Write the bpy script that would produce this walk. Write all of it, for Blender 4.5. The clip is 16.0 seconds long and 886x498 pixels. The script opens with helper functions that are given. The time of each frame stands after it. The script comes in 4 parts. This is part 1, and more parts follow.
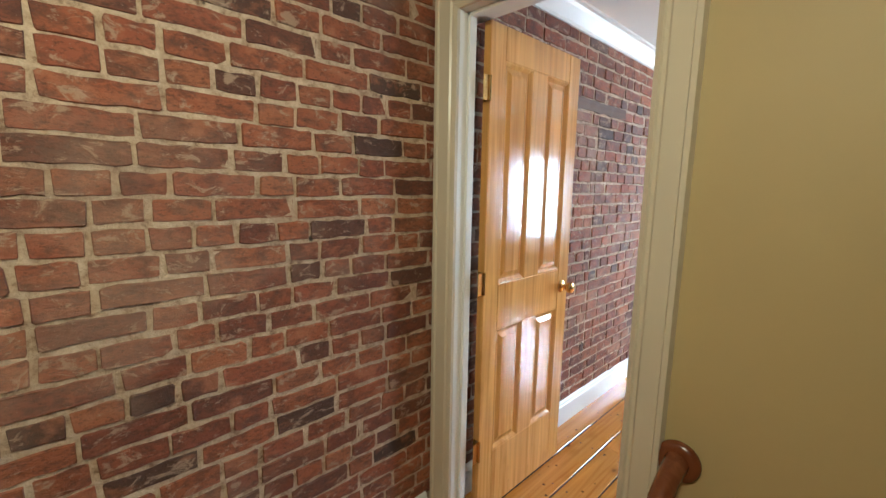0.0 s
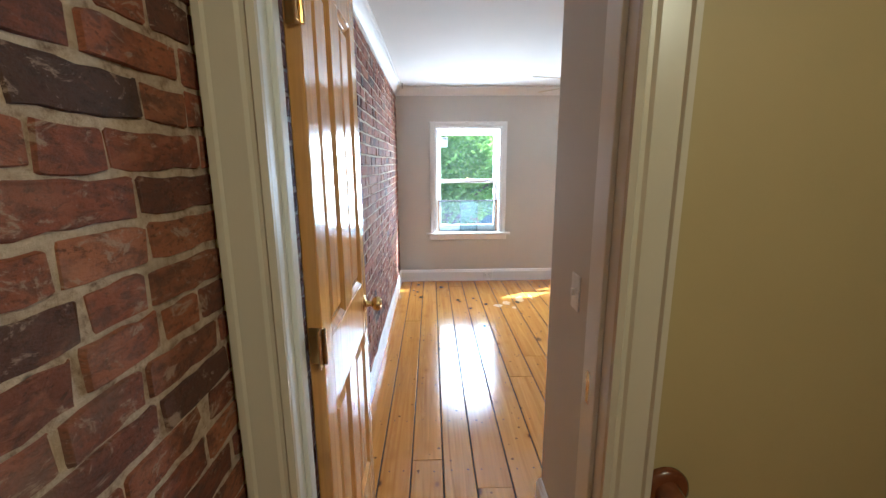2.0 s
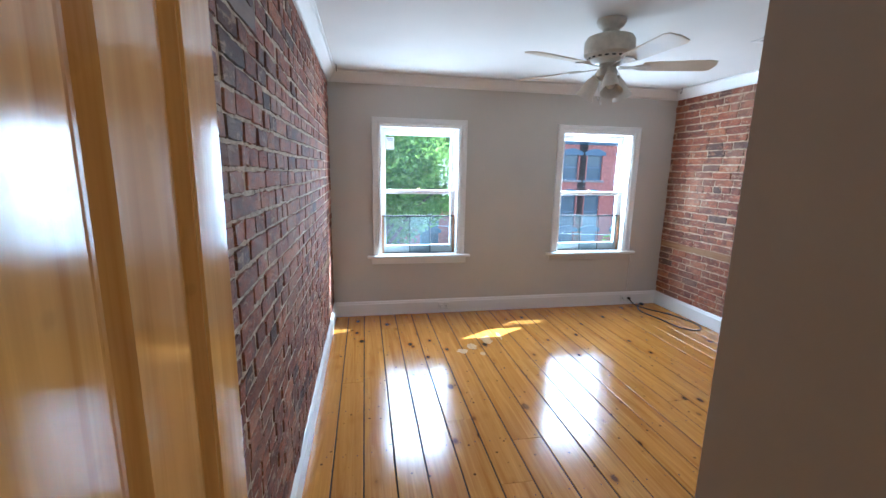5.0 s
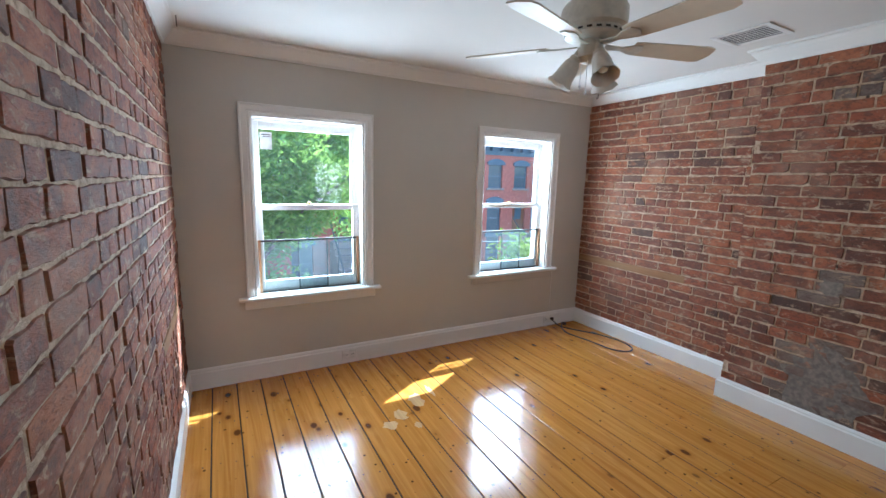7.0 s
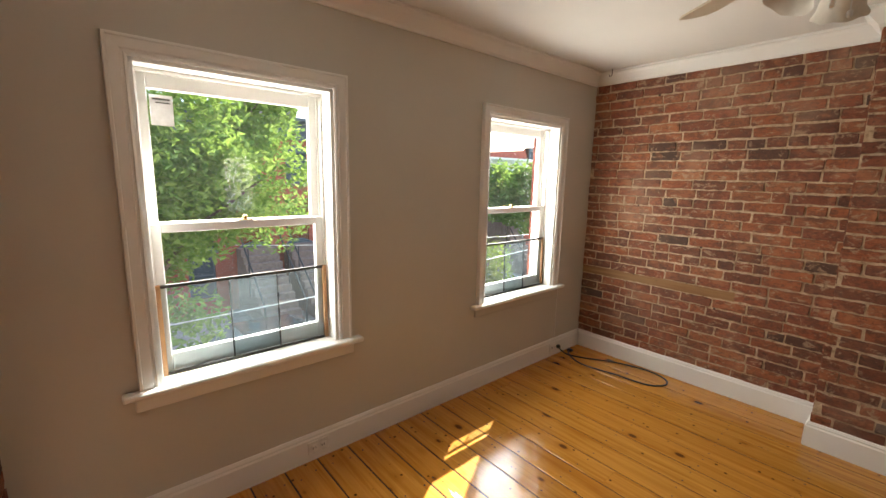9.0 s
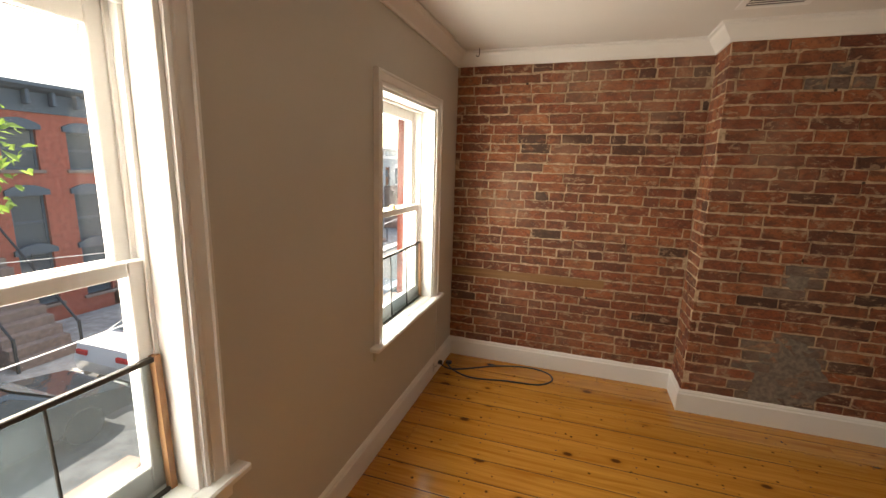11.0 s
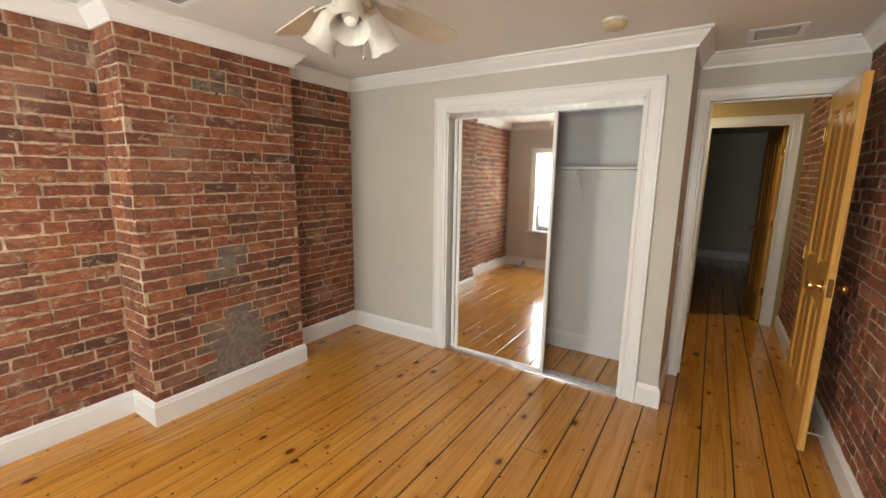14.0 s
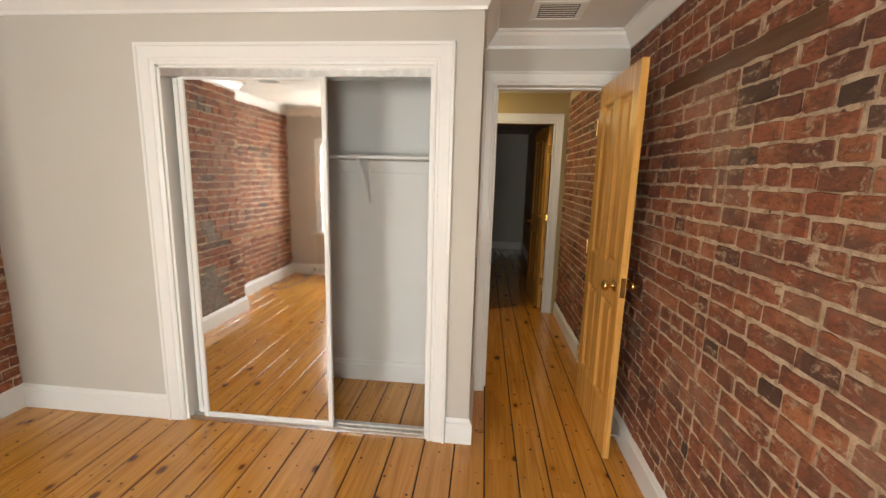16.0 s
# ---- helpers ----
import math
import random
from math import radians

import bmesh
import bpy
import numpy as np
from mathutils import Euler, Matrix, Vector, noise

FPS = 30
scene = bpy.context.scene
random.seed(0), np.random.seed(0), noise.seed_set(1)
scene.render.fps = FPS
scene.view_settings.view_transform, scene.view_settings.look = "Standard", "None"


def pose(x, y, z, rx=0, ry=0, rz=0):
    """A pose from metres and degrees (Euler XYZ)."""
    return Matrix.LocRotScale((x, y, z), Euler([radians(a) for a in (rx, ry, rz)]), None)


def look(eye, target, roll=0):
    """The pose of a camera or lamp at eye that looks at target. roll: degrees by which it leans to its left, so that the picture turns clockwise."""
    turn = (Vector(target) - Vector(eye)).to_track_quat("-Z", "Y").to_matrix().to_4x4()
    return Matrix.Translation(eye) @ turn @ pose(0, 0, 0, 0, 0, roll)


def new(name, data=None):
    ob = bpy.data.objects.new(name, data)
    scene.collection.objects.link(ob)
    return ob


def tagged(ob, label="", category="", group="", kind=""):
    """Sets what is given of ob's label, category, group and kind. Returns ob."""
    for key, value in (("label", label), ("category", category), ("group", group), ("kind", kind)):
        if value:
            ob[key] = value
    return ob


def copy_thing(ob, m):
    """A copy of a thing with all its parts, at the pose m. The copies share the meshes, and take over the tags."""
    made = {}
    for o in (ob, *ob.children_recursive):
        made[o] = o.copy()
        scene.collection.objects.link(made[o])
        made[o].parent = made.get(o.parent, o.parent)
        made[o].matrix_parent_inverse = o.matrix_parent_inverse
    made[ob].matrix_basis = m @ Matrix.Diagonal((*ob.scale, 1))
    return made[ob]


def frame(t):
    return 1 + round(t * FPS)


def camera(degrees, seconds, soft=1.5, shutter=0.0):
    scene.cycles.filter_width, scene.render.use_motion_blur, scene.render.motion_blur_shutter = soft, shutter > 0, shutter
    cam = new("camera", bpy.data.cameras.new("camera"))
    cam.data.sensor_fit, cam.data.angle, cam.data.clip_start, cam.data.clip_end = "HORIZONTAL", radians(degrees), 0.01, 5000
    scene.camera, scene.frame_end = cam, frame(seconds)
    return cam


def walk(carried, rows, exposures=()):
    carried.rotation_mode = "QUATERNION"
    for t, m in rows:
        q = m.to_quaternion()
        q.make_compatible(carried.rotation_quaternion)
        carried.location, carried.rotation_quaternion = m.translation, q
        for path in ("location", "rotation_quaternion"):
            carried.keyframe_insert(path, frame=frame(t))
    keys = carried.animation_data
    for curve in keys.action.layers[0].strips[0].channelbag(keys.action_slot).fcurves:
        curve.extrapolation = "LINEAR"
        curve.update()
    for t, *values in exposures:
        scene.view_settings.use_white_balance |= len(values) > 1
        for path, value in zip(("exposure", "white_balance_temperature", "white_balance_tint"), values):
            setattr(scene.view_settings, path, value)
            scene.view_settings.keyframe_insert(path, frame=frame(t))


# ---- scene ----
cam = camera(93.8, 16.0)
PATH = [
    (0, (0.559, 1.331, 1.434), (1.931, 2.754, 1.13), 0.9),
    (0.5, (0.577, 1.589, 1.435), (2.201, 2.707, 1.099), 0.8),
    (1, (0.698, 1.79, 1.449), (2.518, 2.535, 1.087), 0.5),
    (1.5, (0.79, 1.936, 1.455), (2.724, 2.272, 1.069), 1.2),
    (2, (0.87, 2.109, 1.468), (2.828, 2.058, 1.064), -0.4),
    (2.5, (0.985, 2.184, 1.466), (2.919, 1.891, 1.047), -0.6),
    (3, (1.21, 2.161, 1.464), (3.148, 1.875, 1.062), -0.4),
    (3.5, (1.381, 2.14, 1.478), (3.31, 1.825, 1.055), 0.1),
    (4, (1.55, 2.161, 1.468), (3.482, 1.839, 1.068), 0.7),
    (4.2, (1.616, 2.174, 1.475), (3.553, 1.854, 1.093), 0.7),
    (6.3, (2.472, 2.268, 1.452), (4.321, 1.594, 1.097), 1.8),
    (6.5, (2.599, 2.288, 1.473), (4.415, 1.524, 1.132), 1.7),
    (7, (2.835, 2.272, 1.479), (4.568, 1.329, 1.151), 1.5),
    (7.5, (3.111, 2.206, 1.483), (4.756, 1.119, 1.148), 1.7),
    (8, (3.361, 2.199, 1.48), (4.938, 1.016, 1.145), 2.0),
    (8.2, (3.492, 2.216, 1.468), (5.045, 1.001, 1.132), 1.7),
    (10.3, (4.826, 2.175, 1.498), (5.963, 0.568, 1.141), 1.5),
    (10.5, (4.909, 2.148, 1.498), (5.9, 0.449, 1.134), 1.4),
    (11, (5.058, 2.028, 1.513), (5.658, 0.159, 1.131), 1.6),
    (11.5, (5.215, 1.874, 1.551), (5.335, -0.083, 1.155), 1.5),
    (12, (5.33, 1.803, 1.539), (4.944, -0.12, 1.145), 0.9),
    (12.5, (5.459, 1.799, 1.559), (4.634, 0.022, 1.153), 0.6),
    (13, (5.468, 1.816, 1.523), (4.286, 0.249, 1.141), 0.6),
    (13.5, (5.427, 1.802, 1.52), (3.965, 0.489, 1.15), 0.5),
    (14, (5.306, 1.825, 1.502), (3.65, 0.759, 1.152), 0.9),
    (14.5, (5.138, 1.864, 1.513), (3.355, 1.027, 1.165), 1.0),
    (15, (4.983, 1.849, 1.501), (3.112, 1.235, 1.15), 1.1),
    (15.5, (4.767, 1.725, 1.485), (2.849, 1.282, 1.134), 1.2),
    (16, (4.511, 1.688, 1.474), (2.55, 1.501, 1.128), 1.5),
]
walk(cam, [(t, look(eye, target, roll)) for t, eye, target, roll in PATH],
     [(0, 4.0, 4650, 0), (1, 3.6, 4350, 0), (2, 3.4, 4600, 0), (4, 3.0, 4450, 0), (7, 2.55, 4700, 0), (7.5, 2.5, 5100, 1), (8, 2.4, 6100, 4), (10.5, 1.9, 7000, 7), (11, 1.9, 7300, 9), (11.5, 2.25, 7000, 6), (12.5, 2.5, 5750, 3), (13.5, 2.75, 6150, 4), (16, 3.2, 6250, 5)])

# world, sun, lamps
SUN_TO = Vector((1.0, -1.68, 1.98)).normalized()
world = bpy.data.worlds.new("world")
scene.world = world
world.use_nodes = True
wn = world.node_tree
sky = wn.nodes.new("ShaderNodeTexSky")
sky.sky_type = "NISHITA"
sky.sun_disc = False
sky.sun_elevation = math.asin(SUN_TO.z)
sky.sun_rotation = math.atan2(SUN_TO.x, SUN_TO.y)
sky.air_density, sky.dust_density = 1.0, 2.0
wn.nodes["Background"].inputs["Strength"].default_value = 0.15
wn.links.new(sky.outputs[0], wn.nodes["Background"].inputs["Color"])
sun_data = bpy.data.lights.new("sun", "SUN")
sun_data.energy, sun_data.angle, sun_data.color = 5.0, radians(0.5), (1.0, 0.95, 0.87)
sun = new("sun", sun_data)
sun.matrix_world = look(SUN_TO * 60, (0, 0, 0))
# unseen lamp added to light the hall, aimed at the brick wall
hall_data = bpy.data.lights.new("hall_lamp", "AREA")
hall_data.shape, hall_data.size, hall_data.energy, hall_data.color = "DISK", 0.24, 1.5, (1.0, 0.77, 0.42)
hall_lamp = new("hall_lamp", hall_data)
hall_lamp.matrix_world = look((0.2, 1.22, 2.22), (0.95, 2.5, 1.3))
# the sky's light, spread over the opening of each window
for sky_y in (1.6625, -0.2275):
    sky_data = bpy.data.lights.new("sky_light", "AREA")
    sky_data.shape, sky_data.size, sky_data.size_y, sky_data.energy, sky_data.color = "RECTANGLE", 0.74, 1.22, 8.5, (1.0, 0.945, 0.87)
    sky_lamp = new("sky_light", sky_data)
    sky_lamp.matrix_world = look((6.215, sky_y, 1.245), (4.0, sky_y, 0.95))


# ---- materials ----
class Nodes:
    """A short hand for building a principled material."""

    def __init__(self, name):
        self.mat = bpy.data.materials.new(name)
        self.mat.use_nodes = True
        self.t = self.mat.node_tree
        self.p = self.t.nodes["Principled BSDF"]
        self.out = self.t.nodes["Material Output"]

    def put(self, sock, value):
        if hasattr(value, "is_linked"):
            self.t.links.new(value, sock)
        elif isinstance(value, (tuple, list)) and sock.type == "RGBA":
            sock.default_value = (*value[:3], 1.0)
        else:
            sock.default_value = value

    def node(self, kind, ins=None, **props):
        n = self.t.nodes.new(kind)
        if "operation" in props:
            n.operation = props["operation"]
        if "data_type" in props:
            n.data_type, n.blend_type = props["data_type"], props["blend_type"]
        if "feature" in props:
            n.feature = props["feature"]
        for k, v in (ins or {}).items():
            self.put(n.inputs[k], v)
        return n

    def pos(self, scale=(1, 1, 1), shift=None):
        g = self.node("ShaderNodeNewGeometry").outputs["Position"]
        if shift is not None:
            g = self.node("ShaderNodeVectorMath", {0: g, 1: shift}, operation="ADD").outputs[0]
        return self.node("ShaderNodeMapping", {"Vector": g, "Scale": scale}).outputs[0]

    def obj(self, scale=(1, 1, 1)):
        g = self.node("ShaderNodeTexCoord").outputs["Object"]
        return self.node("ShaderNodeMapping", {"Vector": g, "Scale": scale}).outputs[0]

    def noise(self, vec, scale, detail=4.0, rough=0.55, distortion=0.0):
        return self.node("ShaderNodeTexNoise", {"Vector": vec, "Scale": scale, "Detail": detail, "Roughness": rough, "Distortion": distortion}).outputs[0]

    def voronoi(self, vec, scale, feature="F1"):
        return self.node("ShaderNodeTexVoronoi", {"Vector": vec, "Scale": scale}, feature=feature)

    def ramp(self, fac, stops, mode="LINEAR"):
        n = self.node("ShaderNodeValToRGB", {"Fac": fac})
        n.color_ramp.interpolation = mode
        el = n.color_ramp.elements
        while len(el) < len(stops):
            el.new(0.5)
        for e, (p, c) in zip(el, stops):
            e.position = p
            e.color = (c, c, c, 1) if isinstance(c, (int, float)) else (*c, 1)
        return n.outputs[0]

    def mix(self, fac, a, b, blend="MIX"):
        n = self.node("ShaderNodeMix", data_type="RGBA", blend_type=blend)
        self.put(n.inputs[0], fac)
        self.put(n.inputs[6], a)
        self.put(n.inputs[7], b)
        return n.outputs[2]

    def math(self, op, a, b=0.0):
        return self.node("ShaderNodeMath", {0: a, 1: b}, operation=op).outputs[0]

    def bump(self, height, strength=0.3, dist=0.005):
        b = self.node("ShaderNodeBump", {"Height": height, "Strength": strength, "Distance": dist})
        self.put(self.p.inputs["Normal"], b.outputs[0])

    def done(self, color=None, rough=0.5, metal=0.0, **more):
        if color is not None:
            self.put(self.p.inputs["Base Color"], color)
        self.put(self.p.inputs["Roughness"], rough)
        self.put(self.p.inputs["Metallic"], metal)
        for k, v in more.items():
            self.put(self.p.inputs[k.replace("_", " ")], v)
        return self.mat


def paint(name, color, rough=0.55, relief=0.15):
    n = Nodes(name)
    big = n.noise(n.pos(), 1.3, 3)
    fine = n.noise(n.pos(), 90, 3)
    dark = tuple(c * 0.93 for c in color)
    col = n.mix(n.ramp(big, [(0.3, 0.0), (0.7, 1.0)]), dark, color)
    smudge = n.noise(n.pos((1, 1, 0.5)), 6, 5, 0.65)
    col = n.mix(n.ramp(smudge, [(0.66, 0.0), (0.8, 0.25)]), col, tuple(c * 0.8 for c in color))
    n.bump(n.mix(0.25, fine, n.noise(n.pos(), 9, 3)), relief, 0.002)
    return n.done(col, n.math("ADD", n.math("MULTIPLY", fine, 0.15), rough - 0.07))


def trim_paint(name, color=(0.80, 0.79, 0.76)):
    n = Nodes(name)
    scuff = n.noise(n.pos((1, 1, 3)), 14, 6, 0.7)
    col = n.mix(n.ramp(scuff, [(0.64, 0.0), (0.78, 0.25)]), color, (0.60, 0.56, 0.49))
    n.bump(n.noise(n.pos((30, 30, 4)), 4, 3), 0.08, 0.002)
    return n.done(col, 0.32)


def brick(name, joined, grey=False):
    n = Nodes(name)
    rnd = n.node("ShaderNodeNewGeometry").outputs["Random Per Island"] if joined else n.node("ShaderNodeObjectInfo").outputs["Random"]
    if grey:
        base = n.ramp(rnd, [(0.0, (0.17, 0.135, 0.105)), (0.5, (0.21, 0.15, 0.115)), (1.0, (0.14, 0.105, 0.085))])
    else:
        base = n.ramp(rnd, [(0.0, (0.27, 0.077, 0.033)), (0.2, (0.33, 0.108, 0.043)), (0.36, (0.18, 0.055, 0.029)), (0.52, (0.29, 0.086, 0.038)),
                            (0.66, (0.15, 0.050, 0.028)), (0.80, (0.38, 0.138, 0.057)), (0.92, (0.16, 0.055, 0.030)), (0.99, (0.07, 0.036, 0.025))])
    dark = n.mix(0.72, base, (0.035, 0.017, 0.011))
    pits = n.noise(n.pos((1, 1, 1.8)), 60, 5, 0.7)
    grain = n.noise(n.pos((1, 1, 2.0)), 24, 6, 0.72, 0.4)
    base = n.mix(n.ramp(grain, [(0.38, 0.75), (0.52, 0.0)]), base, dark)
    base = n.mix(n.ramp(pits, [(0.36, 0.9), (0.46, 0.0)]), base, dark)
    blotch = n.noise(n.pos((1, 1, 1.5)), 9, 6, 0.65, 0.3)
    base = n.mix(n.ramp(blotch, [(0.34, 0.7), (0.47, 0.0), (0.55, 0.0), (0.66, 0.5)]), base, n.ramp(blotch, [(0.45, (0.085, 0.034, 0.023)), (0.55, (0.45, 0.18, 0.085))]))
    smear = n.noise(n.pos((1, 1, 1.7)), 15, 7, 0.74, 0.7)
    base = n.mix(n.ramp(smear, [(0.56, 0.0), (0.62, 0.75)]), base, (0.42, 0.29, 0.19))
    specks = n.voronoi(n.pos(), 75).outputs["Distance"]
    base = n.mix(n.ramp(specks, [(0.05, 0.3), (0.10, 0.0)]), base, (0.50, 0.40, 0.30))
    pale = n.noise(n.pos((1, 1, 1.3)), 1.7, 5, 0.6)
    base = n.mix(n.ramp(pale, [(0.52, 0.0), (0.66, 0.6)]), base, n.mix(0.5, base, (0.46, 0.31, 0.21)))
    n.bump(n.mix(0.5, n.mix(0.5, grain, pits), smear), 1.0, 0.012)
    return n.done(base, n.ramp(grain, [(0.3, 0.70), (0.7, 0.9)]))


def mortar(name):
    n = Nodes(name)
    a = n.noise(n.pos(), 30, 7, 0.75)
    b = n.noise(n.pos(), 3, 4)
    col = n.ramp(a, [(0.34, (0.22, 0.13, 0.075)), (0.46, (0.50, 0.365, 0.24)), (0.64, (0.68, 0.54, 0.38))])
    col = n.mix(n.ramp(b, [(0.5, 0.0), (0.72, 0.5)]), col, (0.33, 0.235, 0.175))
    # holes in the joints, the shadow inside them painted as near-black colour
    pits = n.voronoi(n.pos((1, 1, 0.8)), 15)
    pit_shade = n.math("ADD", pits.outputs["Distance"], n.math("MULTIPLY", n.node("ShaderNodeSeparateColor", {0: pits.outputs["Color"]}).outputs[0], 0.3))
    col = n.mix(n.ramp(pit_shade, [(0.13, 0.95), (0.19, 0.0)]), col, (0.025, 0.017, 0.012))
    n.bump(a, 0.9, 0.012)
    return n.done(col, 0.9)


def pine(name, along, tone=(0.50, 0.25, 0.07), rough=0.2, per_object=True, worn=0.0, knotty=0.9):
    n = Nodes(name)
    shift = n.node("ShaderNodeObjectInfo").outputs["Random"] if per_object else 0.0
    sh = n.node("ShaderNodeCombineXYZ", {0: n.math("MULTIPLY", shift, 37.0), 1: n.math("MULTIPLY", shift, 11.0), 2: n.math("MULTIPLY", shift, 23.0)}).outputs[0] if per_object else None
    s = [26.0, 26.0, 26.0]
    s[along] = 1.1
    k = [7.0, 7.0, 7.0]
    k[along] = 4.2
    kv = n.voronoi(n.pos(tuple(k), sh), 1.0)
    kn = n.math("ADD", kv.outputs["Distance"], n.math("MULTIPLY", n.node("ShaderNodeSeparateColor", {0: kv.outputs["Color"]}).outputs[0], 0.11))
    grain = n.noise(n.pos(tuple(s), sh), 1.0, 5, 0.6, 0.9)
    ring = n.noise(n.pos(tuple(v * 0.34 for v in s), sh), 1.0, 2, 0.5, 2.2)
    light, dark = tuple(min(1, c * 1.22) for c in tone), (tone[0] * 0.72, tone[1] * 0.58, tone[2] * 0.42)
    col = n.ramp(grain, [(0.32, dark), (0.5, tone), (0.7, light)])
    col = n.mix(n.ramp(ring, [(0.42, 0.35), (0.5, 0.0), (0.58, 0.25)]), col, dark)
    if per_object:
        col = n.mix(n.math("MULTIPLY", shift, 0.55), col, n.mix(0.5, col, (tone[0] * 0.86, tone[1] * 0.66, tone[2] * 0.5)))
    halo = n.math("MULTIPLY", n.ramp(kn, [(0.16, 0.7), (0.34, 0.0)]), knotty)
    col = n.mix(halo, col, dark)
    knots = n.math("MULTIPLY", n.ramp(kn, [(0.13, 1.0), (0.19, 0.0)]), knotty)
    col = n.mix(knots, col, (tone[0] * 0.2, tone[1] * 0.15, tone[2] * 0.2))
    dots = n.voronoi(n.pos((13, 13, 13), sh), 1.0).outputs["Distance"]
    col = n.mix(n.ramp(dots, [(0.08, 0.85 * knotty), (0.12, 0.0)]), col, (0.035, 0.015, 0.006))
    if worn:
        w = n.noise(n.pos((1.5, 4, 1)), 2.2, 6, 0.7)
        col = n.mix(n.ramp(w, [(0.60, 0.0), (0.72, worn)]), col, (tone[0] * 1.25, tone[1] * 1.4, tone[2] * 2.2))
    gl = n.noise(n.pos((3, 3, 3)), 3, 4, 0.6)
    n.bump(n.mix(0.3, gl, grain), 0.10, 0.006)
    return n.done(col, n.math("ADD", n.math("MULTIPLY", gl, 0.16), rough - 0.08), Coat_Weight=0.3, Coat_Roughness=0.12)


def plain(name, color, rough=0.5, metal=0.0, speck=0.12, scale=25, **more):
    n = Nodes(name)
    a = n.noise(n.pos(), scale, 4, 0.6)
    col = n.mix(n.ramp(a, [(0.35, 0.0), (0.7, 1.0)]), tuple(c * (1 - speck) for c in color), tuple(min(1, c * (1 + speck)) for c in color))
    n.bump(a, 0.06, 0.002)
    return n.done(col, rough, metal, **more)


def clear(name, tint=(1, 1, 1), gloss=0.03, haze=0.0015):
    n = Nodes(name)
    tr = n.node("ShaderNodeBsdfTransparent", {"Color": tint})
    gl = n.node("ShaderNodeBsdfGlossy", {"Color": (1, 1, 1), "Roughness": gloss})
    facing = n.node("ShaderNodeLayerWeight", {"Blend": 0.5}).outputs["Facing"]
    fr = n.math("ADD", n.math("MULTIPLY", n.math("POWER", facing, 5.0), 0.6), 0.012)
    mx = n.node("ShaderNodeMixShader", {0: fr, 1: tr.outputs[0], 2: gl.outputs[0]})
    # faint translucent veil put into the glass to stand for glare over the view
    film = n.ramp(n.noise(n.pos(), 5, 6, 0.65), [(0.3, haze * 0.6), (0.75, haze * 1.4)])
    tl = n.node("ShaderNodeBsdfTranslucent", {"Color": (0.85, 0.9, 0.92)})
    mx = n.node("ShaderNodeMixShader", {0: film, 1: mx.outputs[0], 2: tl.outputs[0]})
    n.t.links.new(mx.outputs[0], n.out.inputs[0])
    return n.mat


def mesh_screen(name):
    n = Nodes(name)
    tr = n.node("ShaderNodeBsdfTransparent", {"Color": (0.9, 0.97, 1.0)})
    df = n.node("ShaderNodeBsdfTranslucent", {"Color": (0.05, 0.057, 0.06)})
    dust = n.ramp(n.noise(n.pos(), 6, 5), [(0.3, 0.16), (0.8, 0.30)])
    mx = n.node("ShaderNodeMixShader", {0: dust, 1: tr.outputs[0], 2: df.outputs[0]})
    n.t.links.new(mx.outputs[0], n.out.inputs[0])
    return n.mat


def leaf_mat(name, a, b):
    n = Nodes(name)
    rnd = n.node("ShaderNodeNewGeometry").outputs["Random Per Island"]
    col = n.ramp(rnd, [(0.0, a), (1.0, b)])
    df = n.node("ShaderNodeBsdfDiffuse", {"Color": col})
    tl = n.node("ShaderNodeBsdfTranslucent", {"Color": n.mix(0.4, col, (0.25, 0.32, 0.03))})
    mx = n.node("ShaderNodeMixShader", {0: 0.45, 1: df.outputs[0], 2: tl.outputs[0]})
    n.t.links.new(mx.outputs[0], n.out.inputs[0])
    return n.mat


M_WALL = paint("greige_wall_paint", (0.58, 0.55, 0.49), 0.7)
M_CLOSET = paint("white_closet_paint", (0.76, 0.75, 0.73))
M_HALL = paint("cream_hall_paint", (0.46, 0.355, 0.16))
M_CEIL = paint("ceiling_paint", (0.76, 0.74, 0.70), 0.88, 0.1)
M_TRIM = trim_paint("white_trim_paint")
# trim paint darkened and warmed: the hall's dim light is put into its colour
M_HALLTRIM = trim_paint("dimmed_trim_paint", (0.60, 0.53, 0.40))
M_BRICK = brick("brick_single", False)
M_BRICKS = brick("brick_field", True)
M_GREY = brick("brick_cemented", False, True)
M_MORTAR = mortar("lime_mortar")
M_FLOOR = pine("floor_pine", 0, (0.55, 0.262, 0.042), 0.16, worn=0.35, knotty=1.0)
M_DOOR = pine("door_pine", 2, (0.70, 0.39, 0.105), 0.14, knotty=0.12)
M_OLDWOOD = pine("old_wood", 0, (0.30, 0.17, 0.075), 0.75)
M_STRIP = pine("weathered_strip_wood", 0, (0.12, 0.055, 0.022), 0.75)
M_DARKWOOD = pine("dark_stained_wood", 2, (0.16, 0.05, 0.016), 0.25, knotty=0.1)
M_SCREENWOOD = pine("screen_wood", 2, (0.36, 0.19, 0.08), 0.5, knotty=0.2)
M_BRASS = plain("aged_brass", (0.66, 0.45, 0.16), 0.22, 1.0)
M_STEEL = plain("bright_aluminium", (0.72, 0.72, 0.70), 0.3, 1.0)
M_DARKMETAL = plain("dark_metal", (0.07, 0.065, 0.06), 0.45, 0.8)
M_MIRROR = plain("silvered_mirror", (0.92, 0.93, 0.92), 0.015, 1.0, 0.0)
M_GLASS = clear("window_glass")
M_MESH = mesh_screen("fine_screen_mesh")
M_FAN = plain("cream_enamel", (0.58, 0.54, 0.45), 0.35)
M_BLADE = plain("cream_fan_blade", (0.62, 0.54, 0.41), 0.45, 0.0, 0.06, 8)
